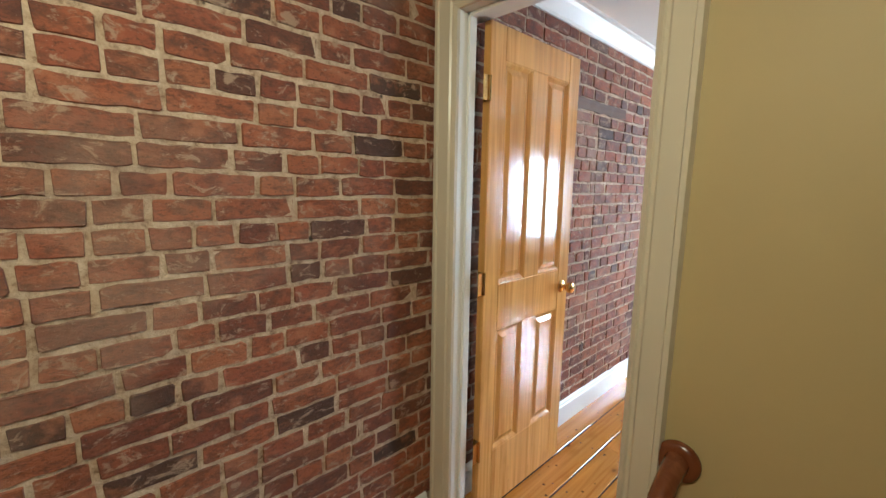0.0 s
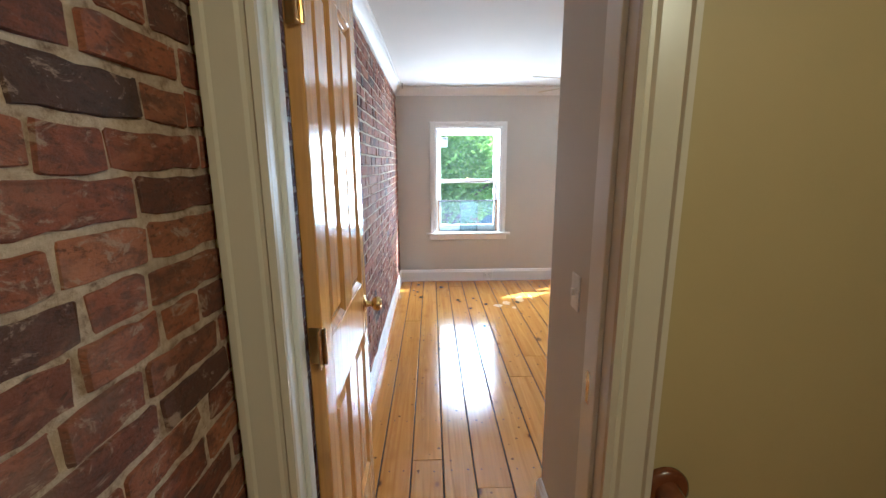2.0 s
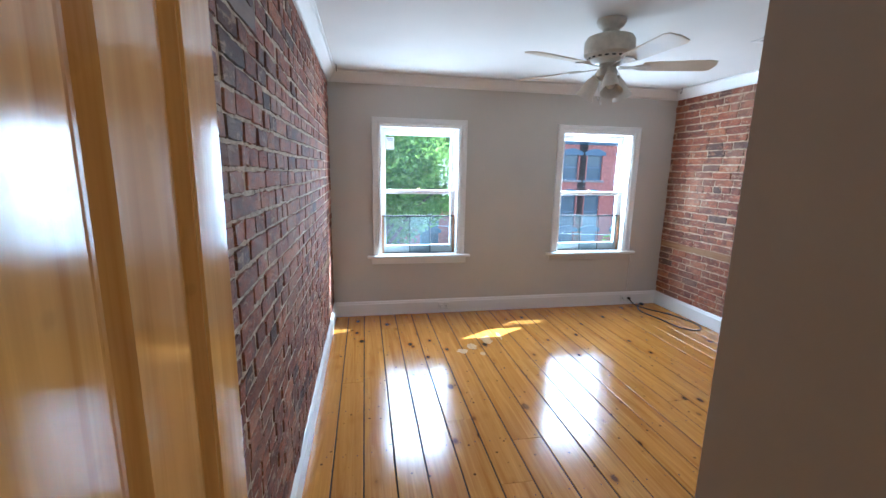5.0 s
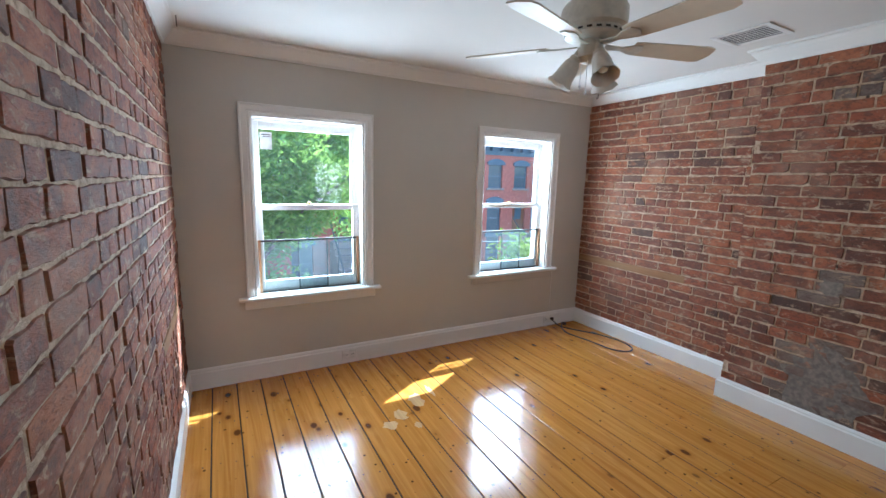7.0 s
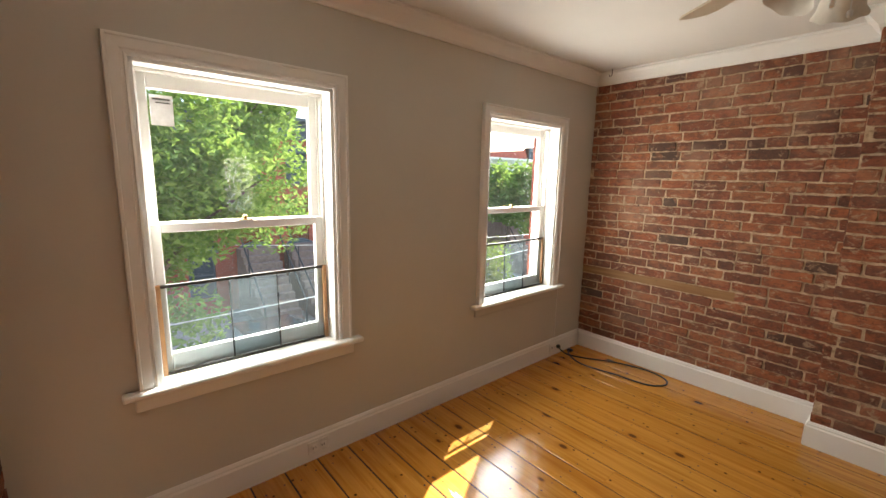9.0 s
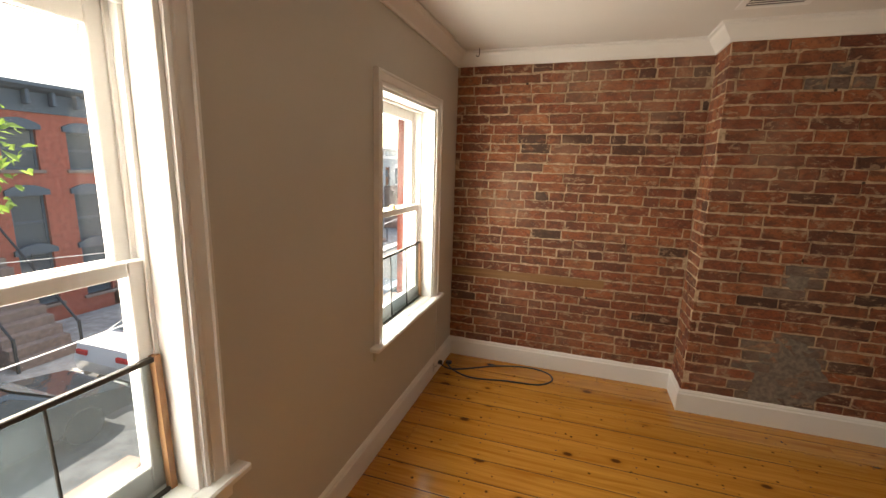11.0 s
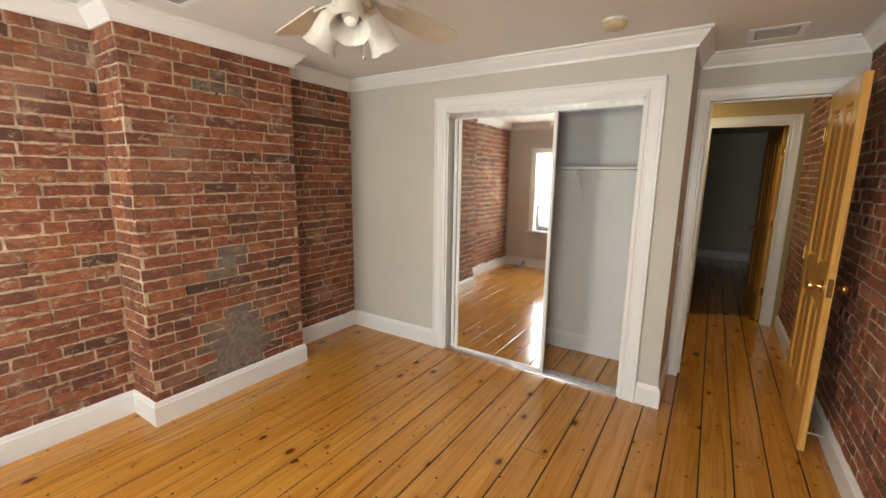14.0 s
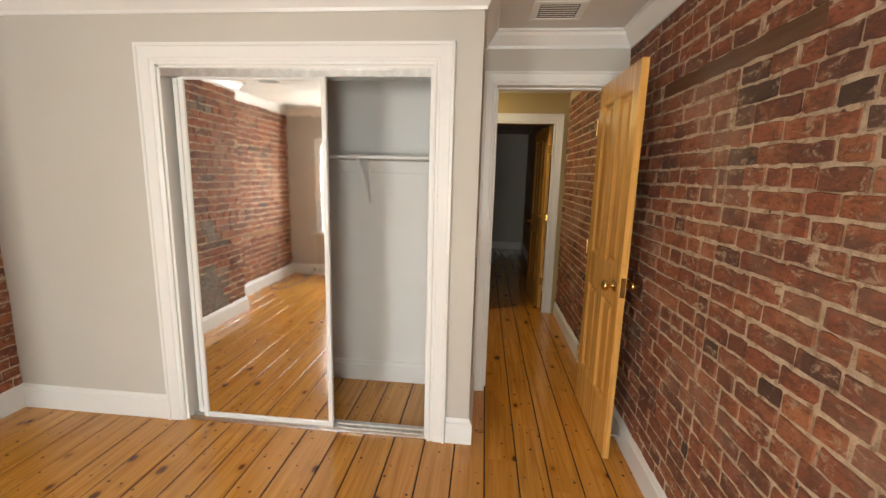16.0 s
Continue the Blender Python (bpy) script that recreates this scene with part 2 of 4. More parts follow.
M_SHADE = plain("frosted_glass_shade", (0.62, 0.58, 0.51), 0.4, 0.0, 0.05, 60, Specular_IOR_Level=0.4)
M_BULB = plain("white_bulb", (0.85, 0.84, 0.80), 0.3)
M_PLASTIC = plain("white_plastic", (0.78, 0.77, 0.73), 0.35)
M_YELLOWED = plain("yellowed_plastic", (0.62, 0.50, 0.30), 0.45)
M_CABLE = plain("black_rubber", (0.02, 0.02, 0.02), 0.5)
M_VENTDARK = plain("duct_black", (0.02, 0.02, 0.02), 0.8)
M_PAPER = plain("white_paper", (0.8, 0.8, 0.8), 0.7)
M_INK = plain("grey_ink", (0.12, 0.12, 0.12), 0.7)
M_ASPHALT = plain("asphalt", (0.055, 0.055, 0.058), 0.85, 0.0, 0.35, 3)
M_CONCRETE = plain("sidewalk_concrete", (0.34, 0.32, 0.29), 0.85, 0.0, 0.25, 4)
M_GROUND = plain("ground_dirt", (0.10, 0.10, 0.07), 0.9, 0.0, 0.3, 1)
M_FACADE = plain("facade_brick", (0.34, 0.085, 0.05), 0.8, 0.0, 0.25, 9)
M_FACADE2 = plain("facade_grey_boards", (0.36, 0.37, 0.38), 0.7, 0.0, 0.12, 6)
M_BLUE = plain("slate_blue_paint", (0.055, 0.075, 0.10), 0.5)
M_SLATE = plain("grey_roof", (0.16, 0.165, 0.18), 0.7)
M_EXTGLASS = plain("dark_window_glass", (0.06, 0.075, 0.09), 0.08)
M_STONE = plain("brownstone", (0.22, 0.15, 0.12), 0.8, 0.0, 0.2, 8)
M_IRON = plain("black_iron", (0.02, 0.02, 0.022), 0.5)
M_LEAF = leaf_mat("leaf_green", (0.09, 0.18, 0.04), (0.28, 0.40, 0.12))
M_LEAF2 = leaf_mat("leaf_yellow_green", (0.11, 0.17, 0.02), (0.26, 0.30, 0.05))
M_BARK = plain("bark", (0.12, 0.085, 0.06), 0.9, 0.0, 0.4, 20)
M_CARBLACK = plain("black_car_paint", (0.012, 0.013, 0.016), 0.12, 0.0, 0.0, Coat_Weight=1.0)
M_CARWHITE = plain("white_car_paint", (0.70, 0.70, 0.70), 0.18, 0.0, 0.0, Coat_Weight=1.0)
M_CARBLUE = plain("grey_car_paint", (0.06, 0.075, 0.095), 0.15, 0.2, 0.0, Coat_Weight=1.0)
M_TYRE = plain("tyre_rubber", (0.018, 0.018, 0.018), 0.8)
M_RED = plain("red_lens", (0.45, 0.02, 0.02), 0.2)


# ---- mesh helpers ----
def mesh_from(name, verts, faces, material, smooth=False):
    me = bpy.data.meshes.new(name)
    me.from_pydata([tuple(v) for v in verts], [], faces)
    me.materials.append(material)
    if smooth:
        me.polygons.foreach_set("use_smooth", [True] * len(me.polygons))
    me.update()
    return me


class Geo:
    """Collects boxes, turned shapes and sweeps for one mesh."""

    def __init__(self):
        self.v, self.f = [], []

    def add(self, verts, faces):
        k = len(self.v)
        self.v += [Vector(p) for p in verts]
        self.f += [tuple(i + k for i in fc) for fc in faces]
        return self

    def box(self, a, b, bevel=0.0):
        a, b = [min(p, q) for p, q in zip(a, b)], [max(p, q) for p, q in zip(a, b)]
        if not bevel:
            vs = [(x, y, z) for x in (a[0], b[0]) for y in (a[1], b[1]) for z in (a[2], b[2])]
            return self.add(vs, [(0, 1, 3, 2), (4, 6, 7, 5), (0, 4, 5, 1), (2, 3, 7, 6), (0, 2, 6, 4), (1, 5, 7, 3)])
        bm = bmesh.new()
        bmesh.ops.create_cube(bm, size=1)
        for v in bm.verts:
            v.co = Vector([(a[i] + b[i]) / 2 + v.co[i] * (b[i] - a[i]) for i in range(3)])
        w = min(bevel, 0.45 * min(q - p for p, q in zip(a, b)))
        bmesh.ops.bevel(bm, geom=bm.edges[:], offset=w, segments=1, affect="EDGES")
        bm.verts.index_update()
        self.add([v.co.copy() for v in bm.verts], [[v.index for v in f.verts] for f in bm.faces])
        bm.free()
        return self

    def turned(self, profile, at=(0, 0, 0), m=None, seg=24, wave=0.0, waves=0):
        """A shape turned about z from (radius, height) rows."""
        vs, fs = [], []
        for k, (r, z) in enumerate(profile):
            for i in range(seg):
                a = 2 * math.pi * i / seg
                rr = r * (1 + (wave * math.cos(waves * a) if k in (0, len(profile) - 1) else 0))
                vs.append(Vector((rr * math.cos(a), rr * math.sin(a), z)))
        for k in range(len(profile) - 1):
            for i in range(seg):
                j = (i + 1) % seg
                fs.append((k * seg + i, k * seg + j, (k + 1) * seg + j, (k + 1) * seg + i))
        for k in (0, len(profile) - 1):
            if profile[k][0] > 1e-4 and not wave:
                ring = [k * seg + i for i in range(seg)]
                fs.append(tuple(reversed(ring)) if k == 0 else tuple(ring))
        m = m or Matrix()
        return self.add([Vector(at) + (m @ p) for p in vs], fs)

    def tube(self, pts, r, seg=8):
        pts = [Vector(p) for p in pts]
        vs, fs = [], []
        up = Vector((0.13, 0.21, 1)).normalized()
        for i, p in enumerate(pts):
            d = (pts[min(i + 1, len(pts) - 1)] - pts[max(i - 1, 0)]).normalized()
            s = d.cross(up)
            s = s.normalized() if s.length > 1e-3 else d.orthogonal().normalized()
            u = s.cross(d)
            rr = r[i] if isinstance(r, (list, tuple)) else r
            vs += [p + rr * (math.cos(2 * math.pi * k / seg) * s + math.sin(2 * math.pi * k / seg) * u) for k in range(seg)]
        for i in range(len(pts) - 1):
            for k in range(seg):
                j = (k + 1) % seg
                fs.append((i * seg + k, i * seg + j, (i + 1) * seg + j, (i + 1) * seg + k))
        fs += [tuple(range(seg))[::-1], tuple(len(vs) - seg + k for k in range(seg))]
        return self.add(vs, fs)

    def sweep(self, path, profile, closed=False, plane=None):
        """Mitred moulding: path of 2D points, profile of (offset to the left of travel, height). plane maps (a, b, h) to the world."""
        plane = plane or (lambda a, b, h: (a, b, h))
        P = [Vector(p) for p in path]
        n, m = len(P), len(profile)
        rows = []
        for i, p in enumerate(P):
            d0 = (p - P[i - 1]).normalized() if (i > 0 or closed) else None
            d1 = (P[(i + 1) % n] - p).normalized() if (i < n - 1 or closed) else None
            d0, d1 = d0 or d1, d1 or d0
            n0, n1 = Vector((-d0.y, d0.x)), Vector((-d1.y, d1.x))
            mid = (n0 + n1).normalized()
            k = 1.0 / max(0.2, mid.dot(n0))
            rows.append([plane(*(p + mid * k * o), h) for o, h in profile])
        vs = [q for r in rows for q in r]
        fs = []
        for i in range(n if closed else n - 1):
            j = (i + 1) % n
            for k in range(m):
                l = (k + 1) % m
                fs.append((i * m + k, j * m + k, j * m + l, i * m + l))
        if not closed:
            fs += [tuple(range(m)), tuple((n - 1) * m + k for k in range(m))[::-1]]
        return self.add(vs, fs)

    def mesh(self, name, material, smooth=False):
        me = mesh_from(name, self.v, self.f, material, smooth)
        bm = bmesh.new()
        bm.from_mesh(me)
        bmesh.ops.recalc_face_normals(bm, faces=bm.faces[:])
        bm.to_mesh(me)
        bm.free()
        if smooth:
            me.set_sharp_from_angle(angle=radians(40))
        return me


def part(name, geo, material, parent=None, label="", smooth=False):
    ob = new(name, geo.mesh(name, material, smooth) if isinstance(geo, Geo) else geo)
    if parent is not None:
        ob.parent = parent
        ob.matrix_parent_inverse = Matrix.Translation(-parent.location) if parent.parent is None else Matrix()
    if label:
        tagged(ob, label)
    return ob


def thing(name, at=(0, 0, 0), label="", category="", group="", kind=""):
    ob = new(name)
    ob.location = at
    return tagged(ob, label, category, group, kind)


def structure(name, geo, material, label, category):
    ob = new(name, geo.mesh(name, material))
    return tagged(ob, label, category, kind="structure")


# ---- the plan, in metres ----
YL, YR, XW, XC = 2.52, -1.10, 5.985, 2.395      # left brick face, right brick face, window wall, closet wall
CH0, CH1, CHY = 3.254, 4.321, -0.82               # chimney breast
YB, XD, XH = 1.655, 1.79, 1.66                  # closet side wall, door wall on the room side and on the hall side
XF = -0.04                                      # far end of the hall
CEIL = 2.34
DY0, DY1, DTOP = 1.74, 2.405, 2.035             # doorway
KY0, KY1, KTOP = -0.028, 1.42, 2.003               # closet opening
WINDOWS = ((1.268, 2.057), (-0.627, 0.172))
WZ0, WZ1 = 0.598, 1.885


def wall_x(x0, x1, y0, y1, z1, holes):
    """A wall that stands across x, cut through by holes (y0, y1, z0, z1)."""
    ys = sorted({y0, y1, *[h[0] for h in holes], *[h[1] for h in holes]})
    zs = sorted({0.0, z1, *[h[2] for h in holes], *[h[3] for h in holes]})
    solid = {(i, k): not any(a < (ys[i] + ys[i + 1]) / 2 < b and c < (zs[k] + zs[k + 1]) / 2 < d for a, b, c, d in holes) for i in range(len(ys) - 1) for k in range(len(zs) - 1)}
    ids, vs, fs = {}, [], []

    def at(x, i, k):
        if (x, i, k) not in ids:
            ids[x, i, k] = len(vs)
            vs.append((x, ys[i], zs[k]))
        return ids[x, i, k]

    for (i, k), full in solid.items():
        if not full:
            continue
        for x in (x0, x1):
            fs.append((at(x, i, k), at(x, i + 1, k), at(x, i + 1, k + 1), at(x, i, k + 1)))
        for di, dk, p, q in ((-1, 0, (0, 0), (0, 1)), (1, 0, (1, 0), (1, 1)), (0, -1, (0, 0), (1, 0)), (0, 1, (0, 1), (1, 1))):
            if not solid.get((i + di, k + dk)):
                fs.append((at(x0, i + p[0], k + p[1]), at(x0, i + q[0], k + q[1]), at(x1, i + q[0], k + q[1]), at(x1, i + p[0], k + p[1])))
    return Geo().add(vs, fs)


holes_w = [(a, b, WZ0, WZ1) for a, b in WINDOWS]
structure("wall_window", wall_x(XW, 6.17, YR - 0.2, YL + 0.2, 2.55, holes_w), M_WALL, "greige painted plaster wall with two windows", "wall")
structure("wall_outer", wall_x(6.172, 6.275, YR - 0.2, YL + 0.2, 2.55, [(a - 0.05, b + 0.05, WZ0, WZ1 + 0.15) for a, b in WINDOWS]), M_FACADE, "red brick outer face of the window wall", "wall")
wall_left = structure("wall_left", Geo().box((-4.4, YL + 0.0028, -0.2), (XW - 0.002, YL + 0.25, 2.55)), M_MORTAR, "exposed old red brick party wall with wide sandy joints", "brick wall")
wall_right = structure("wall_right", Geo().box((XD - 0.1, YR - 0.2, -0.2), (XW - 0.002, YR - 0.0045, 2.55)), M_MORTAR, "exposed old red brick wall beside a chimney breast", "brick wall")
chimney = structure("chimney_breast", Geo().box((CH0 + 0.0045, YR - 0.1, 0), (CH1 - 0.0045, CHY - 0.0045, CEIL)), M_MORTAR, "red brick chimney breast patched with grey cement", "chimney breast")
structure("wall_closet", wall_x(XC - 0.1, XC, YR - 0.008, YB - 0.1, CEIL, [(KY0, KY1, 0, KTOP)]), M_WALL, "greige painted closet wall with a wide opening", "wall")
structure("wall_closet_side", Geo().box((XD, YB - 0.1, 0), (XC, YB, CEIL)), M_WALL, "greige painted side wall of the closet", "wall")
structure("wall_door", wall_x(1.727, XD, YB - 0.1, YL + 0.008, CEIL, [(DY0 - 0.02, YL + 0.008, 0, DTOP + 0.02)]), M_WALL, "greige painted wall above the bedroom doorway", "wall")
structure("wall_closet_back", Geo().box((1.727, YR - 0.008, 0), (1.752, YB - 0.1, CEIL)), M_CLOSET, "pale painted back wall of the closet", "wall")
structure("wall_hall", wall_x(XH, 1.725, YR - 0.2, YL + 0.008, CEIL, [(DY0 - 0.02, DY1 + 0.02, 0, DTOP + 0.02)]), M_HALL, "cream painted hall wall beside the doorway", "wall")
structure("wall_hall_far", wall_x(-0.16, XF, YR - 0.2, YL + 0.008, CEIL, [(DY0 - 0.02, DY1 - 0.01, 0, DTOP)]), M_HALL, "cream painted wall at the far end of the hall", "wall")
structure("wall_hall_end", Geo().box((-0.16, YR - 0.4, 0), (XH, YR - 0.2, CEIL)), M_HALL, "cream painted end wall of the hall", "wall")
structure("wall_far_room", Geo().box((-4.4, YR - 0.2, 0), (-4.2, YL + 0.008, CEIL)), M_WALL, "plain wall of the unlit back room", "wall")
structure("wall_far_side", Geo().box((-4.4, YR - 0.4, 0), (-0.16, YR - 0.2, CEIL)), M_WALL, "plain side wall of the unlit back room", "wall")
structure("ceiling", Geo().box((-4.4, YR - 0.4, CEIL), (6.275, YL + 0.25, 2.56)), M_CEIL, "off-white painted plaster ceiling", "ceiling")
floor = structure("floor", Geo().box((-4.4, YR - 0.4, -0.2), (5.99, YL + 0.2, -0.0036)), plain("floor_gap", (0.014, 0.008, 0.005), 0.9), "varnished wide pine board floor", "floor")

# mouldings
BASE = [(0, 0), (0.018, 0), (0.018, 0.118), (0.012, 0.126), (0.012, 0.134), (0.005, 0.146), (0, 0.148)]
CROWN = [(0, CEIL - 0.095), (0.012, CEIL - 0.095), (0.016, CEIL - 0.08), (0.034, CEIL - 0.06), (0.056, CEIL - 0.034), (0.064, CEIL - 0.018), (0.078, CEIL - 0.014), (0.078, CEIL - 0.001), (0, CEIL - 0.001)]
room = [(XD, YL), (XD, YB), (XC, YB), (XC, YR), (CH0, YR), (CH0, CHY), (CH1, CHY), (CH1, YR), (XW, YR), (XW, YL)]
structure("crown_trim", Geo().sweep(room, CROWN, True), M_TRIM, "white painted crown moulding", "moulding")
for nm, pth in (("baseboard_1", [(XC, KY0 - 0.105), (XC, YR), (CH0, YR), (CH0, CHY), (CH1, CHY), (CH1, YR), (XW, YR), (XW, YL), (1.76, YL)]),
                ("baseboard_2", [(XD + 0.02, YB), (XC, YB), (XC, KY1 + 0.105)]), ("baseboard_3", [(1.62, YL), (0.0, YL)]), ("baseboard_4", [(-0.2, YL), (-4.2, YL), (-4.2, -0.5)])):
    structure(nm, Geo().sweep(pth, BASE), M_TRIM, "white painted wooden baseboard with a moulded top", "baseboard")

# casing profile: distance out from the opening, height off the wall
CASE = [(0.0, 0.0), (0.0, 0.014), (0.012, 0.018), (0.016, 0.012), (0.024, 0.012), (0.03, 0.018), (0.074, 0.02), (0.078, 0.027), (0.09, 0.027), (0.093, 0.0)]


def casing(y0, y1, z0, z1, x, out, wide=1.0):
    """A moulded frame round the two sides and the head of an opening, on the wall face at x."""
    prof = [(o * wide, h) for o, h in CASE]
    return Geo().sweep([(y0, z0), (y0, z1), (y1, z1), (y1, z0)], prof, False, lambda a, b, h: (x + out * h, a, b))


# doorways
structure("door_trim_1", Geo().sweep([(DY0, 0), (DY0, DTOP), (YL - 0.03, DTOP)], [(o * 0.88, h) for o, h in CASE], False, lambda a, b, h: (XD + h, a, b)), M_TRIM, "white moulded casing round the bedroom doorway", "door casing")
structure("door_trim_2", casing(DY0, DY1, 0, DTOP, XH, -1, 1.1), M_HALLTRIM, "moulded casing on the hall side of the doorway, its paint toned down for the dim hall", "door casing")
structure("door_trim_3", casing(DY0, DY1 - 0.03, 0, DTOP, XF, 1, 1.1), M_TRIM, "white moulded casing round the far hall doorway", "door casing")
jamb = Geo().box((XH - 0.003, DY0 - 0.02, 0), (XD + 0.003, DY0, DTOP), 0.002).box((XH - 0.003, DY1, 0), (1.737, DY1 + 0.02, DTOP), 0.002)
jamb.box((XH - 0.003, DY0 - 0.02, DTOP), (XD + 0.003, DY1 + 0.10, DTOP + 0.02), 0.002)
jamb.box((1.70, DY0, 0), (1.735, DY0 + 0.012, DTOP), 0.002).box((1.70, DY1 - 0.012, 0), (1.735, DY1, DTOP), 0.002).box((1.70, DY0, DTOP - 0.012), (1.735, DY1, DTOP), 0.002)
jamb_ob = structure("door_jamb", jamb, M_TRIM, "white painted door jamb with a stop", "door jamb")
part("strike_plate", Geo().box((1.745, DY0, 0.90), (1.775, DY0 + 0.003, 0.98), 0.001).box((1.752, DY0 + 0.003, 0.925), (1.768, DY0 + 0.004, 0.955)), M_BRASS, jamb_ob, "worn brass strike plate")


def panel_door(name, width, height, label):
    """A four-panel pine door, hinge at the origin, leaf along +x, its front face towards -y."""
    d = thing(name, (0, 0, 0), label, "door")
    T, st = 0.035, 0.092
    mid0, mid1 = width / 2 - 0.055, width / 2 + 0.055
    fr = Geo()
    for a, b in ((0, st), (width - st, width)):
        fr.box((a, 0, 0.008), (b, T, height), 0.003)
    for z0, z1 in ((0.008, 0.285), (0.84, 1.035), (1.905, height)):
        fr.box((st, 0.0005, z0), (width - st, T - 0.0005, z1), 0.002)
    for z0, z1 in ((0.285, 0.84), (1.035, 1.905)):
        fr.box((mid0, 0.0005, z0), (mid1, T - 0.0005, z1), 0.002)
    part("leaf_frame", fr, M_DOOR, d)
    for a, b in ((st, mid0), (mid1, width - st)):
        for z0, z1 in ((0.285, 0.84), (1.035, 1.905)):
            p = Geo().box((a, 0.012, z0), (b, T - 0.012, z1))
            for y, s in ((0.012, -1), (T - 0.012, 1)):
                p.sweep([(a, z0), (b, z0), (b, z1), (a, z1)], [(0, 0), (0, 0.0095), (0.004, 0.010), (0.010, 0.006), (0.016, 0.002), (0.018, 0)], True, lambda u, w, h, y=y, s=s: (u, y + s * h, w))
                i = 0.045
                q0 = [(a + 0.026, y, z0 + 0.026), (b - 0.026, y, z0 + 0.026), (b - 0.026, y, z1 - 0.026), (a + 0.026, y, z1 - 0.026)]
                q1 = [(a + i, y + s * 0.008, z0 + i), (b - i, y + s * 0.008, z0 + i), (b - i, y + s * 0.008, z1 - i), (a + i, y + s * 0.008, z1 - i)]
                p.add(q0 + q1, [(0, 1, 5, 4), (1, 2, 6, 5), (2, 3, 7, 6), (3, 0, 4, 7), (4, 5, 6, 7)])
            part("panel", p, M_DOOR, d)
    for y, s in ((0, -1), (T, 1)):
        k = Geo()
        rot = Matrix.Rotation(radians(90 * (1 if s < 0 else -1)), 3, "X")
        k.turned([(0.0, 0), (0.031, 0.0), (0.031, 0.003), (0.027, 0.007), (0.014, 0.010), (0.011, 0.016), (0.011, 0.030), (0.019, 0.034), (0.026, 0.042), (0.028, 0.052), (0.024, 0.062), (0.014, 0.067), (0.0, 0.068)], (width - 0.06, y, 0.947), rot, 24)
        part("door_knob", k, M_BRASS, d, "round polished brass knob", True)
    part("latch_plate", Geo().box((width - 0.0005, 0.006, 0.90), (width + 0.002, T - 0.006, 1.0), 0.0005), M_BRASS, d)
    for z in (0.28, 1.006, 1.745):
        h = Geo().tube([(-0.004, -0.004, z), (-0.004, -0.004, z + 0.09)], 0.006, 10)
        h.box((-0.002, 0.0, z), (0.001, 0.030, z + 0.09))
        h.box((-0.036, -0.002, z), (-0.006, 0.0015, z + 0.09), 0.0005)
        for dz in (0.015, 0.045, 0.075):
            h.turned([(0.0, 0.0), (0.003, 0.0), (0.002, 0.0012), (0, 0.0013)], (-0.024, -0.0018, z + dz), Matrix.Rotation(radians(90), 3, "X"), 8)
        part("hinge", h, M_BRASS, d, "dull brass butt hinge")
    return d


door = panel_door("bedroom_door", 0.655, 2.028, "varnished pine four-panel door standing open against brick")
far = copy_thing(door, pose(-0.17, 2.385, 0, 0, 0, 186))
far.name = "back_room_door"
door.matrix_basis = pose(1.787, 2.369, 0, 0, 0, 0.3)
tagged(far, "varnished pine four-panel door open into the dark room", "door")
part_stop = thing("door_stop", (2.30, YL - 0.02, 0.06), "small white spring door stop on the baseboard", "door stop")
part("rod", Geo().tube([(2.30, YL - 0.018, 0.06), (2.30, YL - 0.085, 0.06)], 0.006), M_STEEL, part_stop)
part("tip", Geo().tube([(2.30, YL - 0.085, 0.06), (2.30, YL - 0.10, 0.06)], 0.010), M_PLASTIC, part_stop)

# closet
structure("closet_trim", casing(KY0, KY1, 0, KTOP, XC, 1, 1.13), M_TRIM, "wide white moulded casing round the closet opening", "door casing")
kj = Geo().box((XC - 0.103, KY0 - 0.001, 0), (XC + 0.002, KY0 + 0.015, KTOP), 0.002).box((XC - 0.103, KY1 - 0.015, 0), (XC + 0.002, KY1 + 0.001, KTOP), 0.002).box((XC - 0.103, KY0, KTOP - 0.015), (XC + 0.002, KY1, KTOP + 0.001), 0.002)
structure("closet_jamb", kj, M_TRIM, "white painted lining of the closet opening", "door jamb")
track = thing("closet_track", (XC - 0.05, 0.68, 0), "bright metal double sliding-door track", "track")
lo = Geo()
for x in (XC - 0.085, XC - 0.046, XC - 0.007):
    lo.box((x, KY0 + 0.015, 0.0), (x + 0.004, KY1 - 0.015, 0.022), 0.001)
lo.box((XC - 0.088, KY0 + 0.015, 0.0), (XC, KY1 - 0.015, 0.005))
part("bottom_track", lo, M_STEEL, track)
hi = Geo()
for x in (XC - 0.085, XC - 0.046, XC - 0.008):
    hi.box((x, KY0 + 0.015, KTOP - 0.055), (x + 0.004, KY1 - 0.015, KTOP - 0.015), 0.001)
hi.box((XC - 0.088, KY0 + 0.015, KTOP - 0.02), (XC, KY1 - 0.015, KTOP - 0.015))
part("top_track", hi, M_STEEL, track)


